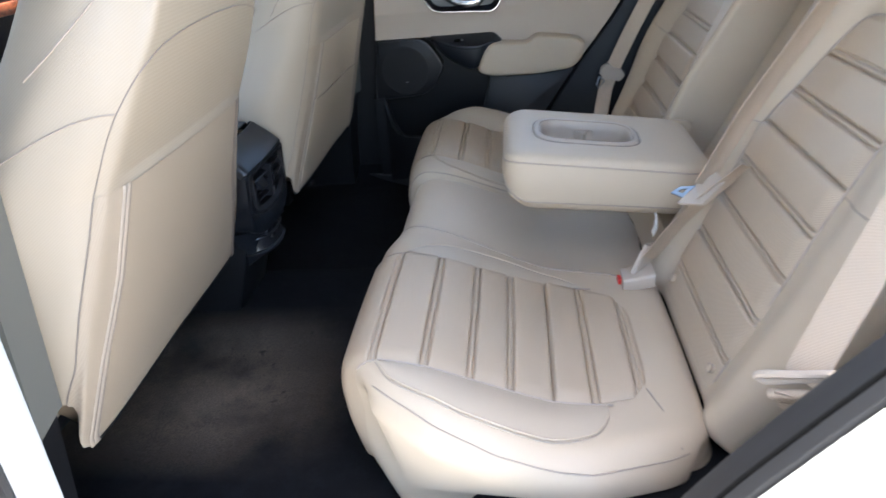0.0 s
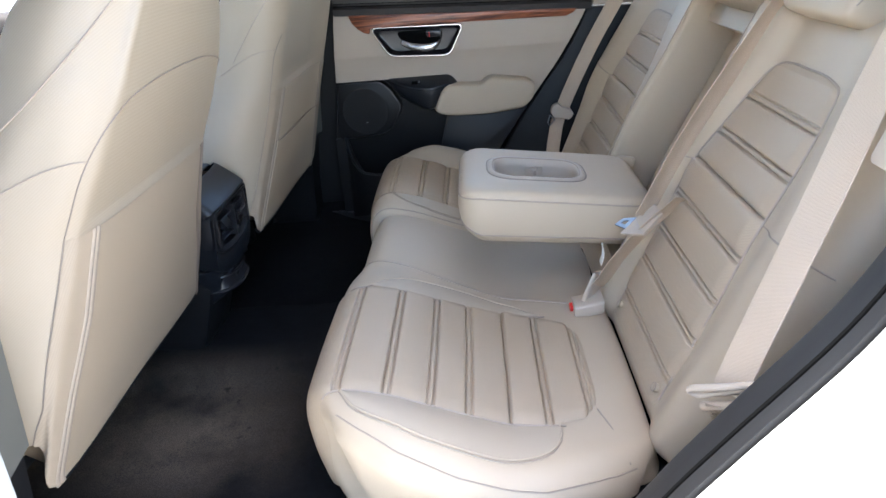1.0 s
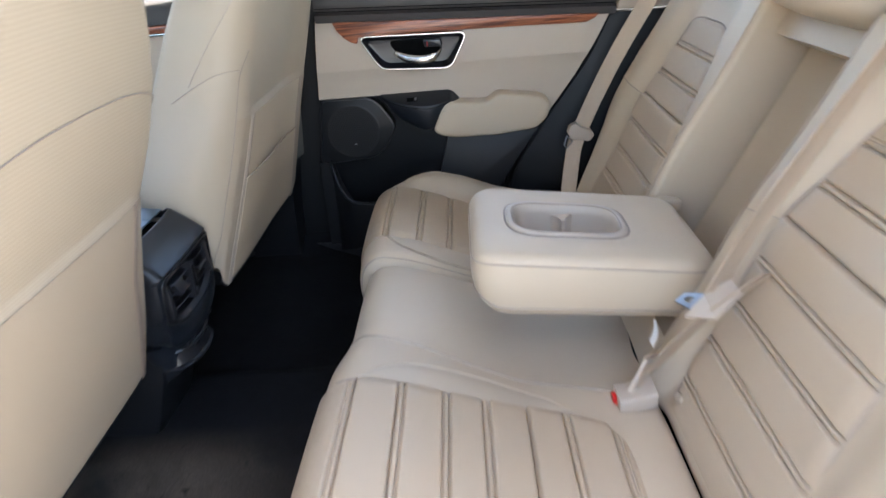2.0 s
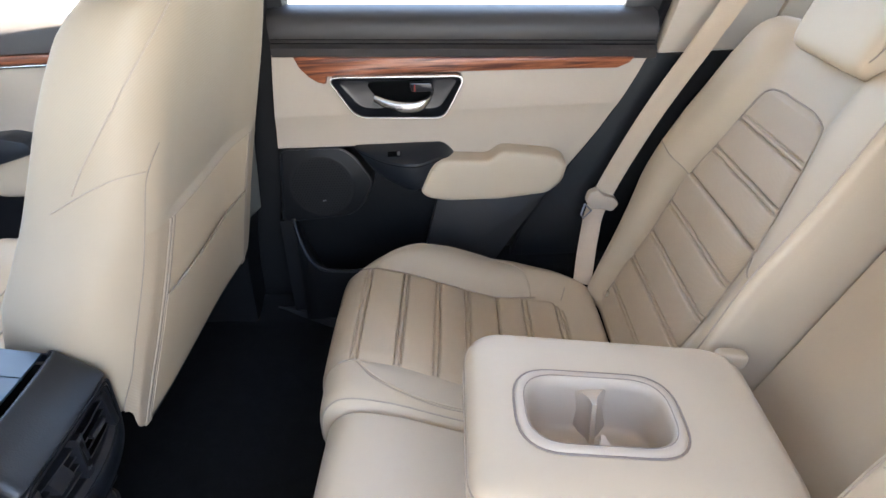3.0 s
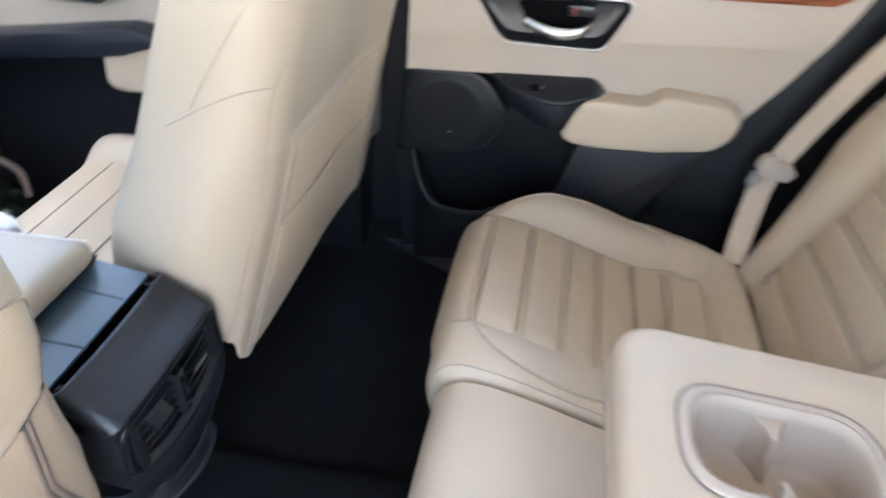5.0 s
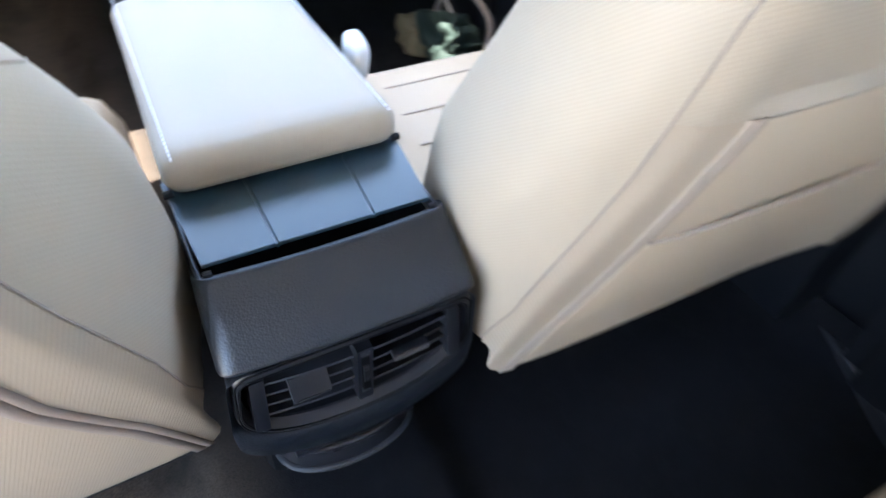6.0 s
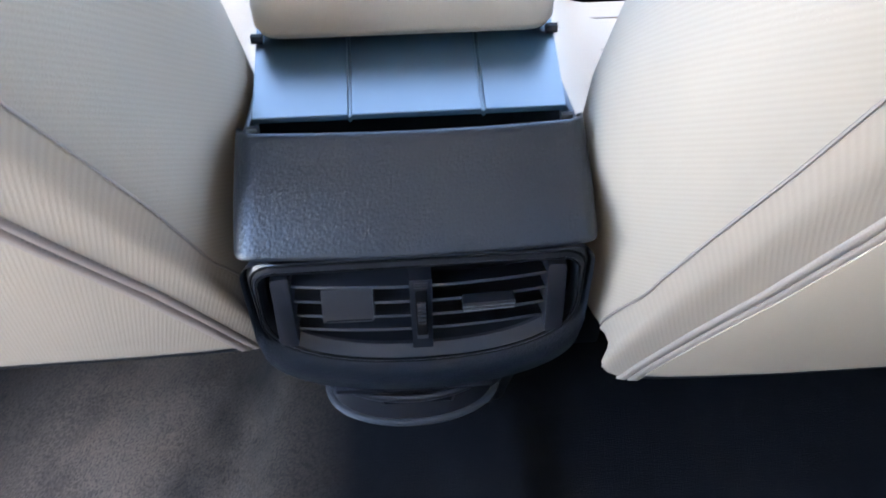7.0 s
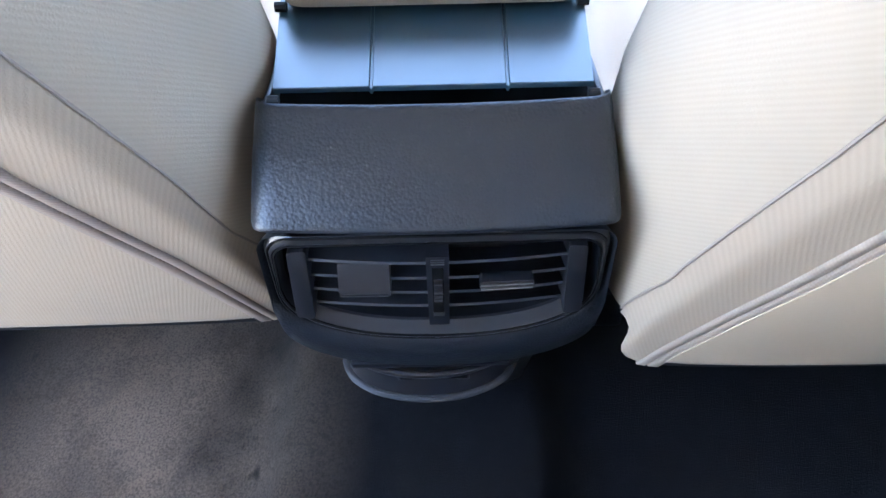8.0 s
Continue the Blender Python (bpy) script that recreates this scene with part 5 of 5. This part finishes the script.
front_seat(-1, -0.053, "beige leather driver seat with a ribbed plain back")

# ---- centre console ----
con = thing("centre_console", (-0.55, 0, 0.12), "black centre console with rear air vents and a padded lid", "console")
part("body", loft([
    [(-1.15, -0.075, z0), (-1.15, 0.075, z0), (xr - 0.02, wr, z0), (xr - 0.006, wr * 0.94, z0), (xr, wr * 0.75, z0), (xr, -wr * 0.75, z0), (xr - 0.006, -wr * 0.94, z0), (xr - 0.02, -wr, z0)] for z0, xr, wr in ((0.14, -0.415, 0.088), (0.22, -0.385, 0.088), (0.30, -0.356, 0.090), (0.36, -0.340, 0.091), (0.40, -0.336, 0.092), (0.46, -0.332, 0.094), (0.530, -0.348, 0.094))]), DARK, con, "black console body", 30)
# the padded face above the vents: rounded and slightly bowed
FACE = smooth_path([(-0.347, 0, 0.550), (-0.3455, 0, 0.5635), (-0.341, 0, 0.5662), (-0.330, 0, 0.5575), (-0.314, 0, 0.545), (-0.300, 0, 0.532), (-0.2915, 0, 0.5220), (-0.2905, 0, 0.5185), (-0.2918, 0, 0.5166)], 6)


def face_point(i, v):
    p = FACE[i]
    t = i / (len(FACE) - 1)
    w = interp(t, [(0.0, 0.1000), (0.25, 0.1015), (0.5, 0.1038), (0.75, 0.1050), (0.9, 0.1042), (1.0, 0.1026)])
    e = 1 - abs(v)
    round_ = fillet(e * w, 0.009 + 0.007 * math.sin(math.pi * t) - 0.002 * t)
    return (p.x - 0.005 * v * v - round_ * 0.9, v * w, p.z - round_ * 0.3)


vv = np.sign(np.linspace(-1, 1, 41)) * (1 - (1 - np.abs(np.linspace(-1, 1, 41))) ** 1.6)
part("padded_face", slab([[face_point(i, v) for v in vv] for i in range(len(FACE))], (-0.008, 0, -0.006)), DARKGRAIN, con, "leather-grained black rear face", 50)
# vent surround: a frame whose inner faces slope back to the vents
def U_SHAPE(wt, wm, top, low, r):
    """An outline with a straight top and a softly bowed bottom."""
    half = [(wt - r + r * math.sin(math.pi / 2 * k / 6), top - r + r * math.cos(math.pi / 2 * k / 6)) for k in range(7)]
    power, drop = 2 / 2.7, 0.048
    for k in range(13):
        q = math.pi / 2 * k / 12
        half.append((wm * abs(math.cos(q)) ** power, low + drop - drop * math.sin(q) ** power))
    half[-1] = (0.0, low)
    return half + [(-a, b) for a, b in half[-2::-1]]


vent_out = U_SHAPE(0.1008, 0.1034, 0.5180, 0.4105, 0.020)
vent_mid = U_SHAPE(0.0968, 0.1000, 0.5105, 0.4140, 0.017)
vent_in = U_SHAPE(0.0930, 0.0958, 0.5050, 0.4240, 0.014)
vx = lambda y, z: -0.2855 - 0.9 * y * y + 0.10 * (z - 0.512)
part("vent_surround", loft([[(vx(y, z) + dx, y, z) for y, z in line] for line, dx in ((vent_out, -0.030), (vent_out, -0.004), (shrunk(vent_out, 0.002), -0.001), (vent_mid, 0.0), (shrunk(vent_mid, 0.001), -0.001), (vent_in, -0.008), (shrunk(vent_in, 0.0006), -0.010))], caps=False), SMOOTH, con, "black vent surround", 40)
for line, dx in ((shrunk(vent_out, 0.0022), -0.0006), (shrunk(vent_mid, 0.0012), -0.0008)):
    part("rim_groove", tube([(vx(y, z) + dx, y, z) for y, z in line], 0.0008, 6, True), VOID, con)
# Throat and back are near-black: shade inside the vents put into their colour.
part("vent_throat", loft([[(vx(y, z) + dx, y, z) for y, z in shrunk(vent_in, 0.0004)] for dx in (-0.0095, -0.036)], caps=False), HOLE, con, "vent throat with its shade painted near-black", 40)
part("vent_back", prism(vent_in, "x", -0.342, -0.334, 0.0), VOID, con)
part("vent_bridge", loft([[(x, y, z) for x, z in ((-0.320, 0.503), (-0.2868, 0.503), (-0.2935, 0.4305), (-0.320, 0.4305))] for y in (-0.0065, -0.0055, 0.0055, 0.0065)]), SMOOTH, con, "bar between the vents")
part("wheel_slot", box(-0.2925, -0.2875, -0.0034, 0.0034, 0.4510, 0.4930, 0.0005), VOID, con)
wheel = part("air_wheel", tube([(-0.3125, -0.0026, 0.4725), (-0.3125, 0.0026, 0.4725)], 0.0272, 40), SMOOTH, con, "glossy ribbed air flow wheel")
for q in range(-28, 29, 7):
    cx, cz = -0.3125 + 0.0272 * math.cos(radians(q)), 0.4725 + 0.0272 * math.sin(radians(q))
    part("rib", tube([(cx, -0.0024, cz), (cx, 0.0024, cz)], 0.0006, 6), SMOOTH, wheel)
for z in (0.4960, 0.4980, 0.5000):
    part("air_mark", box(-0.2880, -0.2868, -0.0040, 0.0040, z, z + 0.0007, 0), STEEL, con)
part("air_mark", box(-0.2925, -0.2912, -0.0036, 0.0036, 0.4425, 0.4485, 0.0004), STEEL, con, "small bright symbol plate")
for s in (1, -1):
    cheek = prism(rounded([(s * 0.0765, 0.5000), (s * 0.0880, 0.4990), (s * 0.0925, 0.4375), (s * 0.0805, 0.4350)], 0.003, 3), "x", -0.318, -0.2965, 0.002)
    part("vent_cheek", cheek, SMOOTH, con, "smooth side piece of the vent")
    tilt = 0.0066 if s > 0 else -0.0035
    for k in range(4):
        z = 0.4895 - 0.0153 * k
        rows = []
        for y in np.linspace(0.0068, 0.0800, 7):
            xb = vx(y, z) - 0.008
            rows.append([(xb - 0.016, s * y, z - tilt), (xb, s * y, z), (xb + 0.001, s * y, z - 0.0014), (xb - 0.016, s * y, z - 0.0026 - tilt)])
        part("slat", loft(rows), SMOOTH, con)
    if s < 0:
        part("vent_tab", loft([[(x, y, z) for x, z in ((-0.312, 0.4905), (-0.2985, 0.4860), (-0.2900, 0.4715), (-0.2895, 0.4665), (-0.312, 0.4665))] for y in (-0.0600, -0.0590, -0.0300, -0.0290)]), SMOOTH, con, "vent direction tab")
        part("tab_edge", tube([(-0.2894, -0.0585, 0.4674), (-0.2890, -0.0305, 0.4674)], 0.0007, 8), SMOOTH, con, "bright edge of the tab")
    else:
        part("vent_tab", prism(rounded([(0.0250, 0.4770), (0.0575, 0.4780), (0.0575, 0.4712), (0.0250, 0.4702)], 0.002, 3), "x", -0.2975, -0.2895, 0.0012), SMOOTH, con, "vent direction tab")
        part("tab_edge", tube([(-0.2892, 0.0258, 0.4706), (-0.2895, 0.0568, 0.4716)], 0.0006, 8), STEEL, con, "bright edge of the tab")
        part("tab_edge", tube([(-0.2892, 0.0258, 0.4740), (-0.2895, 0.0568, 0.4750)], 0.0005, 8), STEEL, con, "bright edge of the tab")
# lower chin with socket flaps and two shelf lips
def half_oval(a, w, z, cy=0.0, n=20):
    return [(-0.365 + a * math.cos(q) ** 0.55, cy + w * math.sin(q), z) for q in np.linspace(-math.pi / 2 + 0.001, math.pi / 2 - 0.001, n)]


part("chin", loft([[(vx(y, z) + dx, y, z) for y, z in U_SHAPE(wt, wm, 0.5180, low, 0.020)] for wt, wm, low, dx in ((0.1002, 0.1028, 0.4110, -0.010), (0.1012, 0.1040, 0.4098, -0.0045), (0.1030, 0.1066, 0.4060, -0.0012), (0.1042, 0.1095, 0.3870, 0.0), (0.1040, 0.1090, 0.3710, -0.001), (0.1025, 0.1065, 0.3640, -0.006), (0.0980, 0.0990, 0.3620, -0.016), (0.0970, 0.0980, 0.3630, -0.045), (0.0950, 0.0950, 0.3700, -0.090))], caps=False), DARKGRAIN, con, "black grained lower chin", 50)
# a tapering foot carries the socket panel and its lip
part("foot", loft([half_oval(a, w, z, -0.006, 28) for a, w, z in ((0.050, 0.100, 0.385), (0.050, 0.095, 0.368), (0.046, 0.088, 0.355), (0.045, 0.082, 0.340), (0.050, 0.077, 0.328), (0.052, 0.073, 0.316), (0.030, 0.070, 0.300), (0.004, 0.066, 0.288))]), DARKGRAIN, con, "black grained foot of the console", 60)
for y0, y1 in ((-0.066, -0.030), (-0.029, 0.015), (0.016, 0.050)):
    part("socket_flap", box(-0.325, -0.3035, y0, y1, 0.3640, 0.3700, 0.0012), SMOOTH, con, "small flap over a socket")
part("lip_bead", tube([(x + 0.0005, y, z) for x, y, z in half_oval(0.0625, 0.066, 0.3560, -0.009, 40)[4:-4]], 0.0030, 8), SMOOTH, con, "rounded bead of the upper shelf lip")
part("tray_lip", loft([half_oval(0.0675 - d, 0.0740 - d, 0.3240 + h, -0.009, 28) for d, h in ((0.022, -0.011), (0.010, -0.010), (0.003, -0.006), (0.0, 0.0), (0.0015, 0.002), (0.004, 0.003), (0.010, 0.003), (0.03, 0.002))]), RUBBER, con, "curved lip below the sockets", 60)
panel = part("socket_panel", loft([half_oval(a, w, z, -0.009, 28) for a, w, z in ((0.0635, 0.069, 0.328), (0.0610, 0.068, 0.334), (0.0560, 0.067, 0.346), (0.0530, 0.066, 0.356))]), SMOOTH, con, "smooth panel with two charging sockets", 60)
for y0 in (-0.034, 0.004):
    part("socket", box(-0.322, -0.3080, y0, y0 + 0.018, 0.3390, 0.3470, 0.0008), SMOOTH, panel, "small black-rimmed socket")
    part("socket_slot", box(-0.317, -0.3076, y0 + 0.0018, y0 + 0.0162, 0.3408, 0.3452, 0.0004), VOID, panel)
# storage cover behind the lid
# Black frame top paints the shade between the cover and the padded face.
part("cover_frame", loft([[(-0.345, -0.0985, z), (-0.345, 0.0985, z), (-0.52, 0.1005, z), (-0.52, -0.1005, z)] for z in (0.50, 0.540)]), VOID, con, "cover frame, black to paint the shade in the gap")
part("storage_cover", slab([[(x, y * (1 + 0.10 * (-0.358 - x) / 0.1), 0.5660 + 0.10 * (-0.358 - x) - 0.0016 * (1 if any(abs(y - g) < 0.0009 for g in (-0.0355, 0.0427)) else 0) - (0.0008 if x > -0.3627 else 0)) for y in sorted(list(np.linspace(-0.0915, 0.0915, 20)) + [g + d for g in (-0.0355, 0.0427) for d in (-0.0013, -0.0006, 0.0006, 0.0013)])] for x in (-0.3625, -0.3630, -0.367, -0.40, -0.42, -0.46)], (0, 0, -0.0025)), COVER, con, "smooth black storage cover with two grooves, sky reflection painted in blue", 30)
for s in (1, -1):
    part("cover_pin", tube([(-0.3525, s * 0.087, 0.5655), (-0.3525, s * 0.0935, 0.5655)], 0.0026, 8), SMOOTH, con)
    part("cover_rail", box(-0.52, -0.350, min(s * 0.0945, s * 0.0985), max(s * 0.0945, s * 0.0985), 0.548, 0.5615, 0.0015), SMOOTH, con)
# padded lid
lid_plan = rounded([(-0.772, -0.094), (-0.431, -0.099), (-0.431, 0.099), (-0.772, 0.094)], 0.020, 6)
lid_rings = [[(x, y, 0.578 + dz) for x, y in shrunk(lid_plan, d)] for d, dz in ((0.010, 0.0), (0.003, 0.002), (0.0, 0.008), (0.0, 0.022), (0.004, 0.030), (0.012, 0.0345), (0.03, 0.036), (0.06, 0.037))]
part("lid", loft(lid_rings), LID, con, "padded beige vinyl console lid", 60)
for s in (1, -1):
    for k in range(56):
        x = -0.765 + 0.006 * k
        part("stitch", tube([(x, s * 0.0885, 0.6125), (x + 0.0038, s * 0.0885, 0.6125)], 0.0008, 4), PAPER, con)
for s in (1, -1):
    part("lid_hinge", tube([(-0.442, s * 0.094, 0.577), (-0.442, s * 0.1015, 0.577)], 0.0034, 8), DARK, con, "dark hinge end")
part("shifter_deck", prism([(-1.15, 0.45), (-0.78, 0.53), (-0.52, 0.53), (-0.52, 0.30), (-1.15, 0.30)], "y", -0.09, 0.09, 0.01), DARK, con)

# ---- seat belts ----
def strap(name, pts, width, across, parent, label=""):
    """A belt of the given width along a path; across: direction of its width."""
    line = smooth_path(pts, 6)
    rows = []
    for i, p in enumerate(line):
        d = (line[min(i + 1, len(line) - 1)] - line[max(i - 1, 0)]).normalized()
        a = Vector(across)
        a = (a - d * a.dot(d)).normalized()
        nn = d.cross(a) * 0.0007
        rows.append([p + a * width * v + nn * k for v, k in ((-0.5, 0), (-0.49, 1), (-0.36, 1.2), (-0.34, 0.6), (0.34, 0.6), (0.36, 1.2), (0.49, 1), (0.5, 0), (0.49, -1), (-0.49, -1))])
    return part(name, loft(rows), WEBBING, parent, label, 50)


front_buckle = thing("belt_buckle", (-0.60, 0.118, 0.45), "pale front seat belt buckle beside the console lid", "belt buckle")
part("stalk", tube([(-0.60, 0.112, 0.42), (-0.59, 0.114, 0.52), (-0.585, 0.116, 0.575)], 0.008, 8), TRIM, front_buckle)
pillow(-0.582, 0.118, 0.588, 0.021, 0.011, 0.024, 12, PAPER, front_buckle, "body", 0.6, 0.25, 14)

far_belt = thing("seat_belt", (0.49, 0.58, 0.32), "beige seat belt hanging beside the far outer seat", "seat belt", "seat belts")
strap("webbing", [(0.93, 0.60, 1.28), (0.705, 0.622, 0.87), (0.593, 0.645, 0.66), (0.512, 0.655, 0.475), (0.488, 0.625, 0.40), (0.470, 0.575, 0.31)], 0.040, (1, -0.3, 0), far_belt)
part("tongue_block", prism(rounded([(0.484, 0.500), (0.502, 0.507), (0.514, 0.492), (0.538, 0.487), (0.550, 0.470), (0.536, 0.452), (0.512, 0.460), (0.490, 0.461), (0.478, 0.480)], 0.007), "y", 0.636, 0.658, 0.005), TRIM, far_belt, "beige tongue block")
part("tongue", tube([(0.478, 0.645, 0.470), (0.470, 0.640, 0.448), (0.476, 0.640, 0.438), (0.492, 0.641, 0.456), (0.478, 0.645, 0.470)], 0.0022, 6), STEEL, far_belt, "steel belt tongue")

near_belt = thing("seat_belt", (0.52, -0.62, 0.4), "beige seat belt running over the near outer seat back", "seat belt", "seat belts")
strap("webbing", [(0.86, -0.560, 1.28), (0.690, -0.590, 0.90), (0.604, -0.640, 0.715), (0.555, -0.670, 0.61), (0.520, -0.694, 0.538), (0.512, -0.700, 0.515)], 0.050, (-0.3, 0.8, -0.3), near_belt)
part("anchor_guide", tube(smooth_path([(0.482, -0.668, 0.494), (0.487, -0.677, 0.504), (0.505, -0.700, 0.523), (0.524, -0.723, 0.543), (0.530, -0.727, 0.543), (0.511, -0.702, 0.519), (0.492, -0.674, 0.492)], 5, True), 0.0044, 8, True), TRIM, near_belt, "beige belt guide loop")
part("webbing_roll", tube([(0.494, -0.681, 0.480), (0.527, -0.722, 0.515)], 0.0058, 10), WEBBING, near_belt, "webbing rolled round the guide bar")
strap("stitched_end", [(0.509, -0.706, 0.498), (0.513, -0.703, 0.488), (0.522, -0.699, 0.468)], 0.048, (-0.5, 0.66, -0.5), near_belt, "stitched end of the belt")
for t in (0.35, 0.85):
    mid_ = Vector((0.509, -0.706, 0.498)).lerp(Vector((0.522, -0.699, 0.468)), t) + Vector((-0.0012, -0.0016, 0.0006))
    for k in range(-5, 6):
        a_ = Vector((-0.5, 0.66, -0.5)).normalized()
        part("stitch", tube([mid_ + a_ * (0.004 * k - 0.0013), mid_ + a_ * (0.004 * k + 0.0013)], 0.0006, 4), TAPE, near_belt)

mid_belt = thing("seat_belt", (0.44, -0.2, 0.33), "beige middle seat belt from the ceiling buckled beside the armrest", "seat belt", "seat belts")
strap("webbing", [(0.98, -0.26, 1.38), (0.80, -0.225, 0.98), (0.700, -0.222, 0.82), (0.600, -0.230, 0.655), (0.535, -0.235, 0.520)], 0.046, (0.72, 0.55, -0.45), mid_belt)
strap("lap_webbing", [(0.590, -0.262, 0.560), (0.540, -0.245, 0.500), (0.500, -0.225, 0.435), (0.478, -0.215, 0.390), (0.462, -0.205, 0.360)], 0.046, (0.75, 0.60, -0.3), mid_belt)
part("tongue_plate", loft([[(0.495, -0.252, 0.492), (0.528, -0.226, 0.508), (0.556, -0.236, 0.537), (0.562, -0.262, 0.530), (0.530, -0.268, 0.496)], [(0.492, -0.254, 0.497), (0.525, -0.228, 0.513), (0.553, -0.238, 0.542), (0.559, -0.264, 0.535), (0.527, -0.270, 0.501)]]), TRIM, mid_belt, "belt tongue plate")
corners = [Vector(p) for p in ((0.526, -0.228, 0.512), (0.506, -0.210, 0.503), (0.490, -0.219, 0.497), (0.503, -0.245, 0.500))]
middle = sum(corners, Vector()) / 4
slot = [middle + (p - middle) * 0.42 for p in corners]
lift = Vector((0, 0, 0.0022))
part("tongue", loft([corners, [p + lift for p in corners], [p + lift for p in slot], slot, corners], caps=False), STEEL, mid_belt, "flat steel belt tongue with a slot")
part("tongue_housing", loft([[Vector((0.446, -0.213, 0.338)) + Vector((0.026, 0.012, 0.052)) * t + Vector((0.55, 0.62, -0.3)) * u * (0.9 + 0.2 * t) + Vector((-0.72, 0.15, 0.42)) * v for u, v in rounded([(-0.024, -0.006), (0.024, -0.006), (0.024, 0.006), (-0.024, 0.006)], 0.005, 3)] for t in (0.0, 0.1, 0.5, 0.9, 1.0)]), TRIM, mid_belt, "beige plastic tongue housing in the buckle")
buckle = thing("belt_buckle", (0.44, -0.2, 0.32), "beige belt buckle with a red release button", "belt buckle")
part("body", loft([[(0.418 + 0.055 * t, -0.225 + y, 0.322 + z + 0.012 * t) for y, z in rounded([(-0.016, -0.012), (0.030, -0.012), (0.030, 0.016), (-0.016, 0.016)], 0.006, 3)] for t in (0, 0.25, 0.5, 0.75, 1.0)]), TRIM, buckle)
part("button", loft([[(0.4125 + 0.010 * t, -0.225 + y, 0.321 + z) for y, z in rounded([(0.004, -0.004), (0.022, -0.004), (0.022, 0.008), (0.004, 0.008)], 0.003, 3)] for t in (0, 1.0)]), RED, buckle, "red release button")
tag = part("paper_tag", slab([[(0.474 + 0.004 * math.sin(3 * t), -0.192 + 0.020 * v - 0.01 * t, 0.40 + 0.050 * t - 0.012 * abs(v - 0.5) * t) for v in (0, 0.25, 0.5, 0.75, 1)] for t in (0, 0.35, 0.7, 1)], (0.0008, 0, 0)), PAPER)
tagged(tag, "torn white paper tag beside the belt buckle", "paper tag")

# ---- things left in the front footwell ----
def crumpled(centre, size, rough, freq, n=30, power=0.7):
    """A soft lump with creases."""
    rings = []
    sp = lambda v: math.copysign(abs(v) ** power, v)
    for i in range(1, n):
        a = -math.pi / 2 + math.pi * i / n
        ring = []
        for j in range(2 * n):
            b = math.pi * j / n
            p = Vector((size[0] * abs(math.cos(a)) ** power * sp(math.cos(b)), size[1] * abs(math.cos(a)) ** power * sp(math.sin(b)), size[2] * sp(math.sin(a))))
            k = 1 + rough * noise.noise(p * freq) + 0.5 * rough * noise.noise(p * freq * 2.7)
            ring.append(Vector(centre) + Vector((p.x * k, p.y * k, p.z * (k if p.z > 0 else 1.0))))
        rings.append(ring)
    return loft(rings)


bag = thing("bag", (-1.24, 0.61, 0.16), "dark green cloth bag slumped in the front footwell", "bag")
part("body", crumpled((-1.235, 0.605, 0.225), (0.075, 0.055, 0.065), 0.55, 17.0, 36), GREEN, bag)
part("handle", tube(smooth_path([(-1.30, 0.585, 0.26), (-1.27, 0.60, 0.335), (-1.20, 0.63, 0.355), (-1.14, 0.645, 0.315), (-1.13, 0.635, 0.25)], 8), 0.007, 7), TAPE, bag, "pale brown cloth handle")
paper = part("crumpled_paper", crumpled((-1.345, 0.575, 0.215), (0.052, 0.050, 0.045), 0.5, 18.0, 34), KRAFT)
tagged(paper, "crumpled light brown paper on the front footwell floor", "paper")
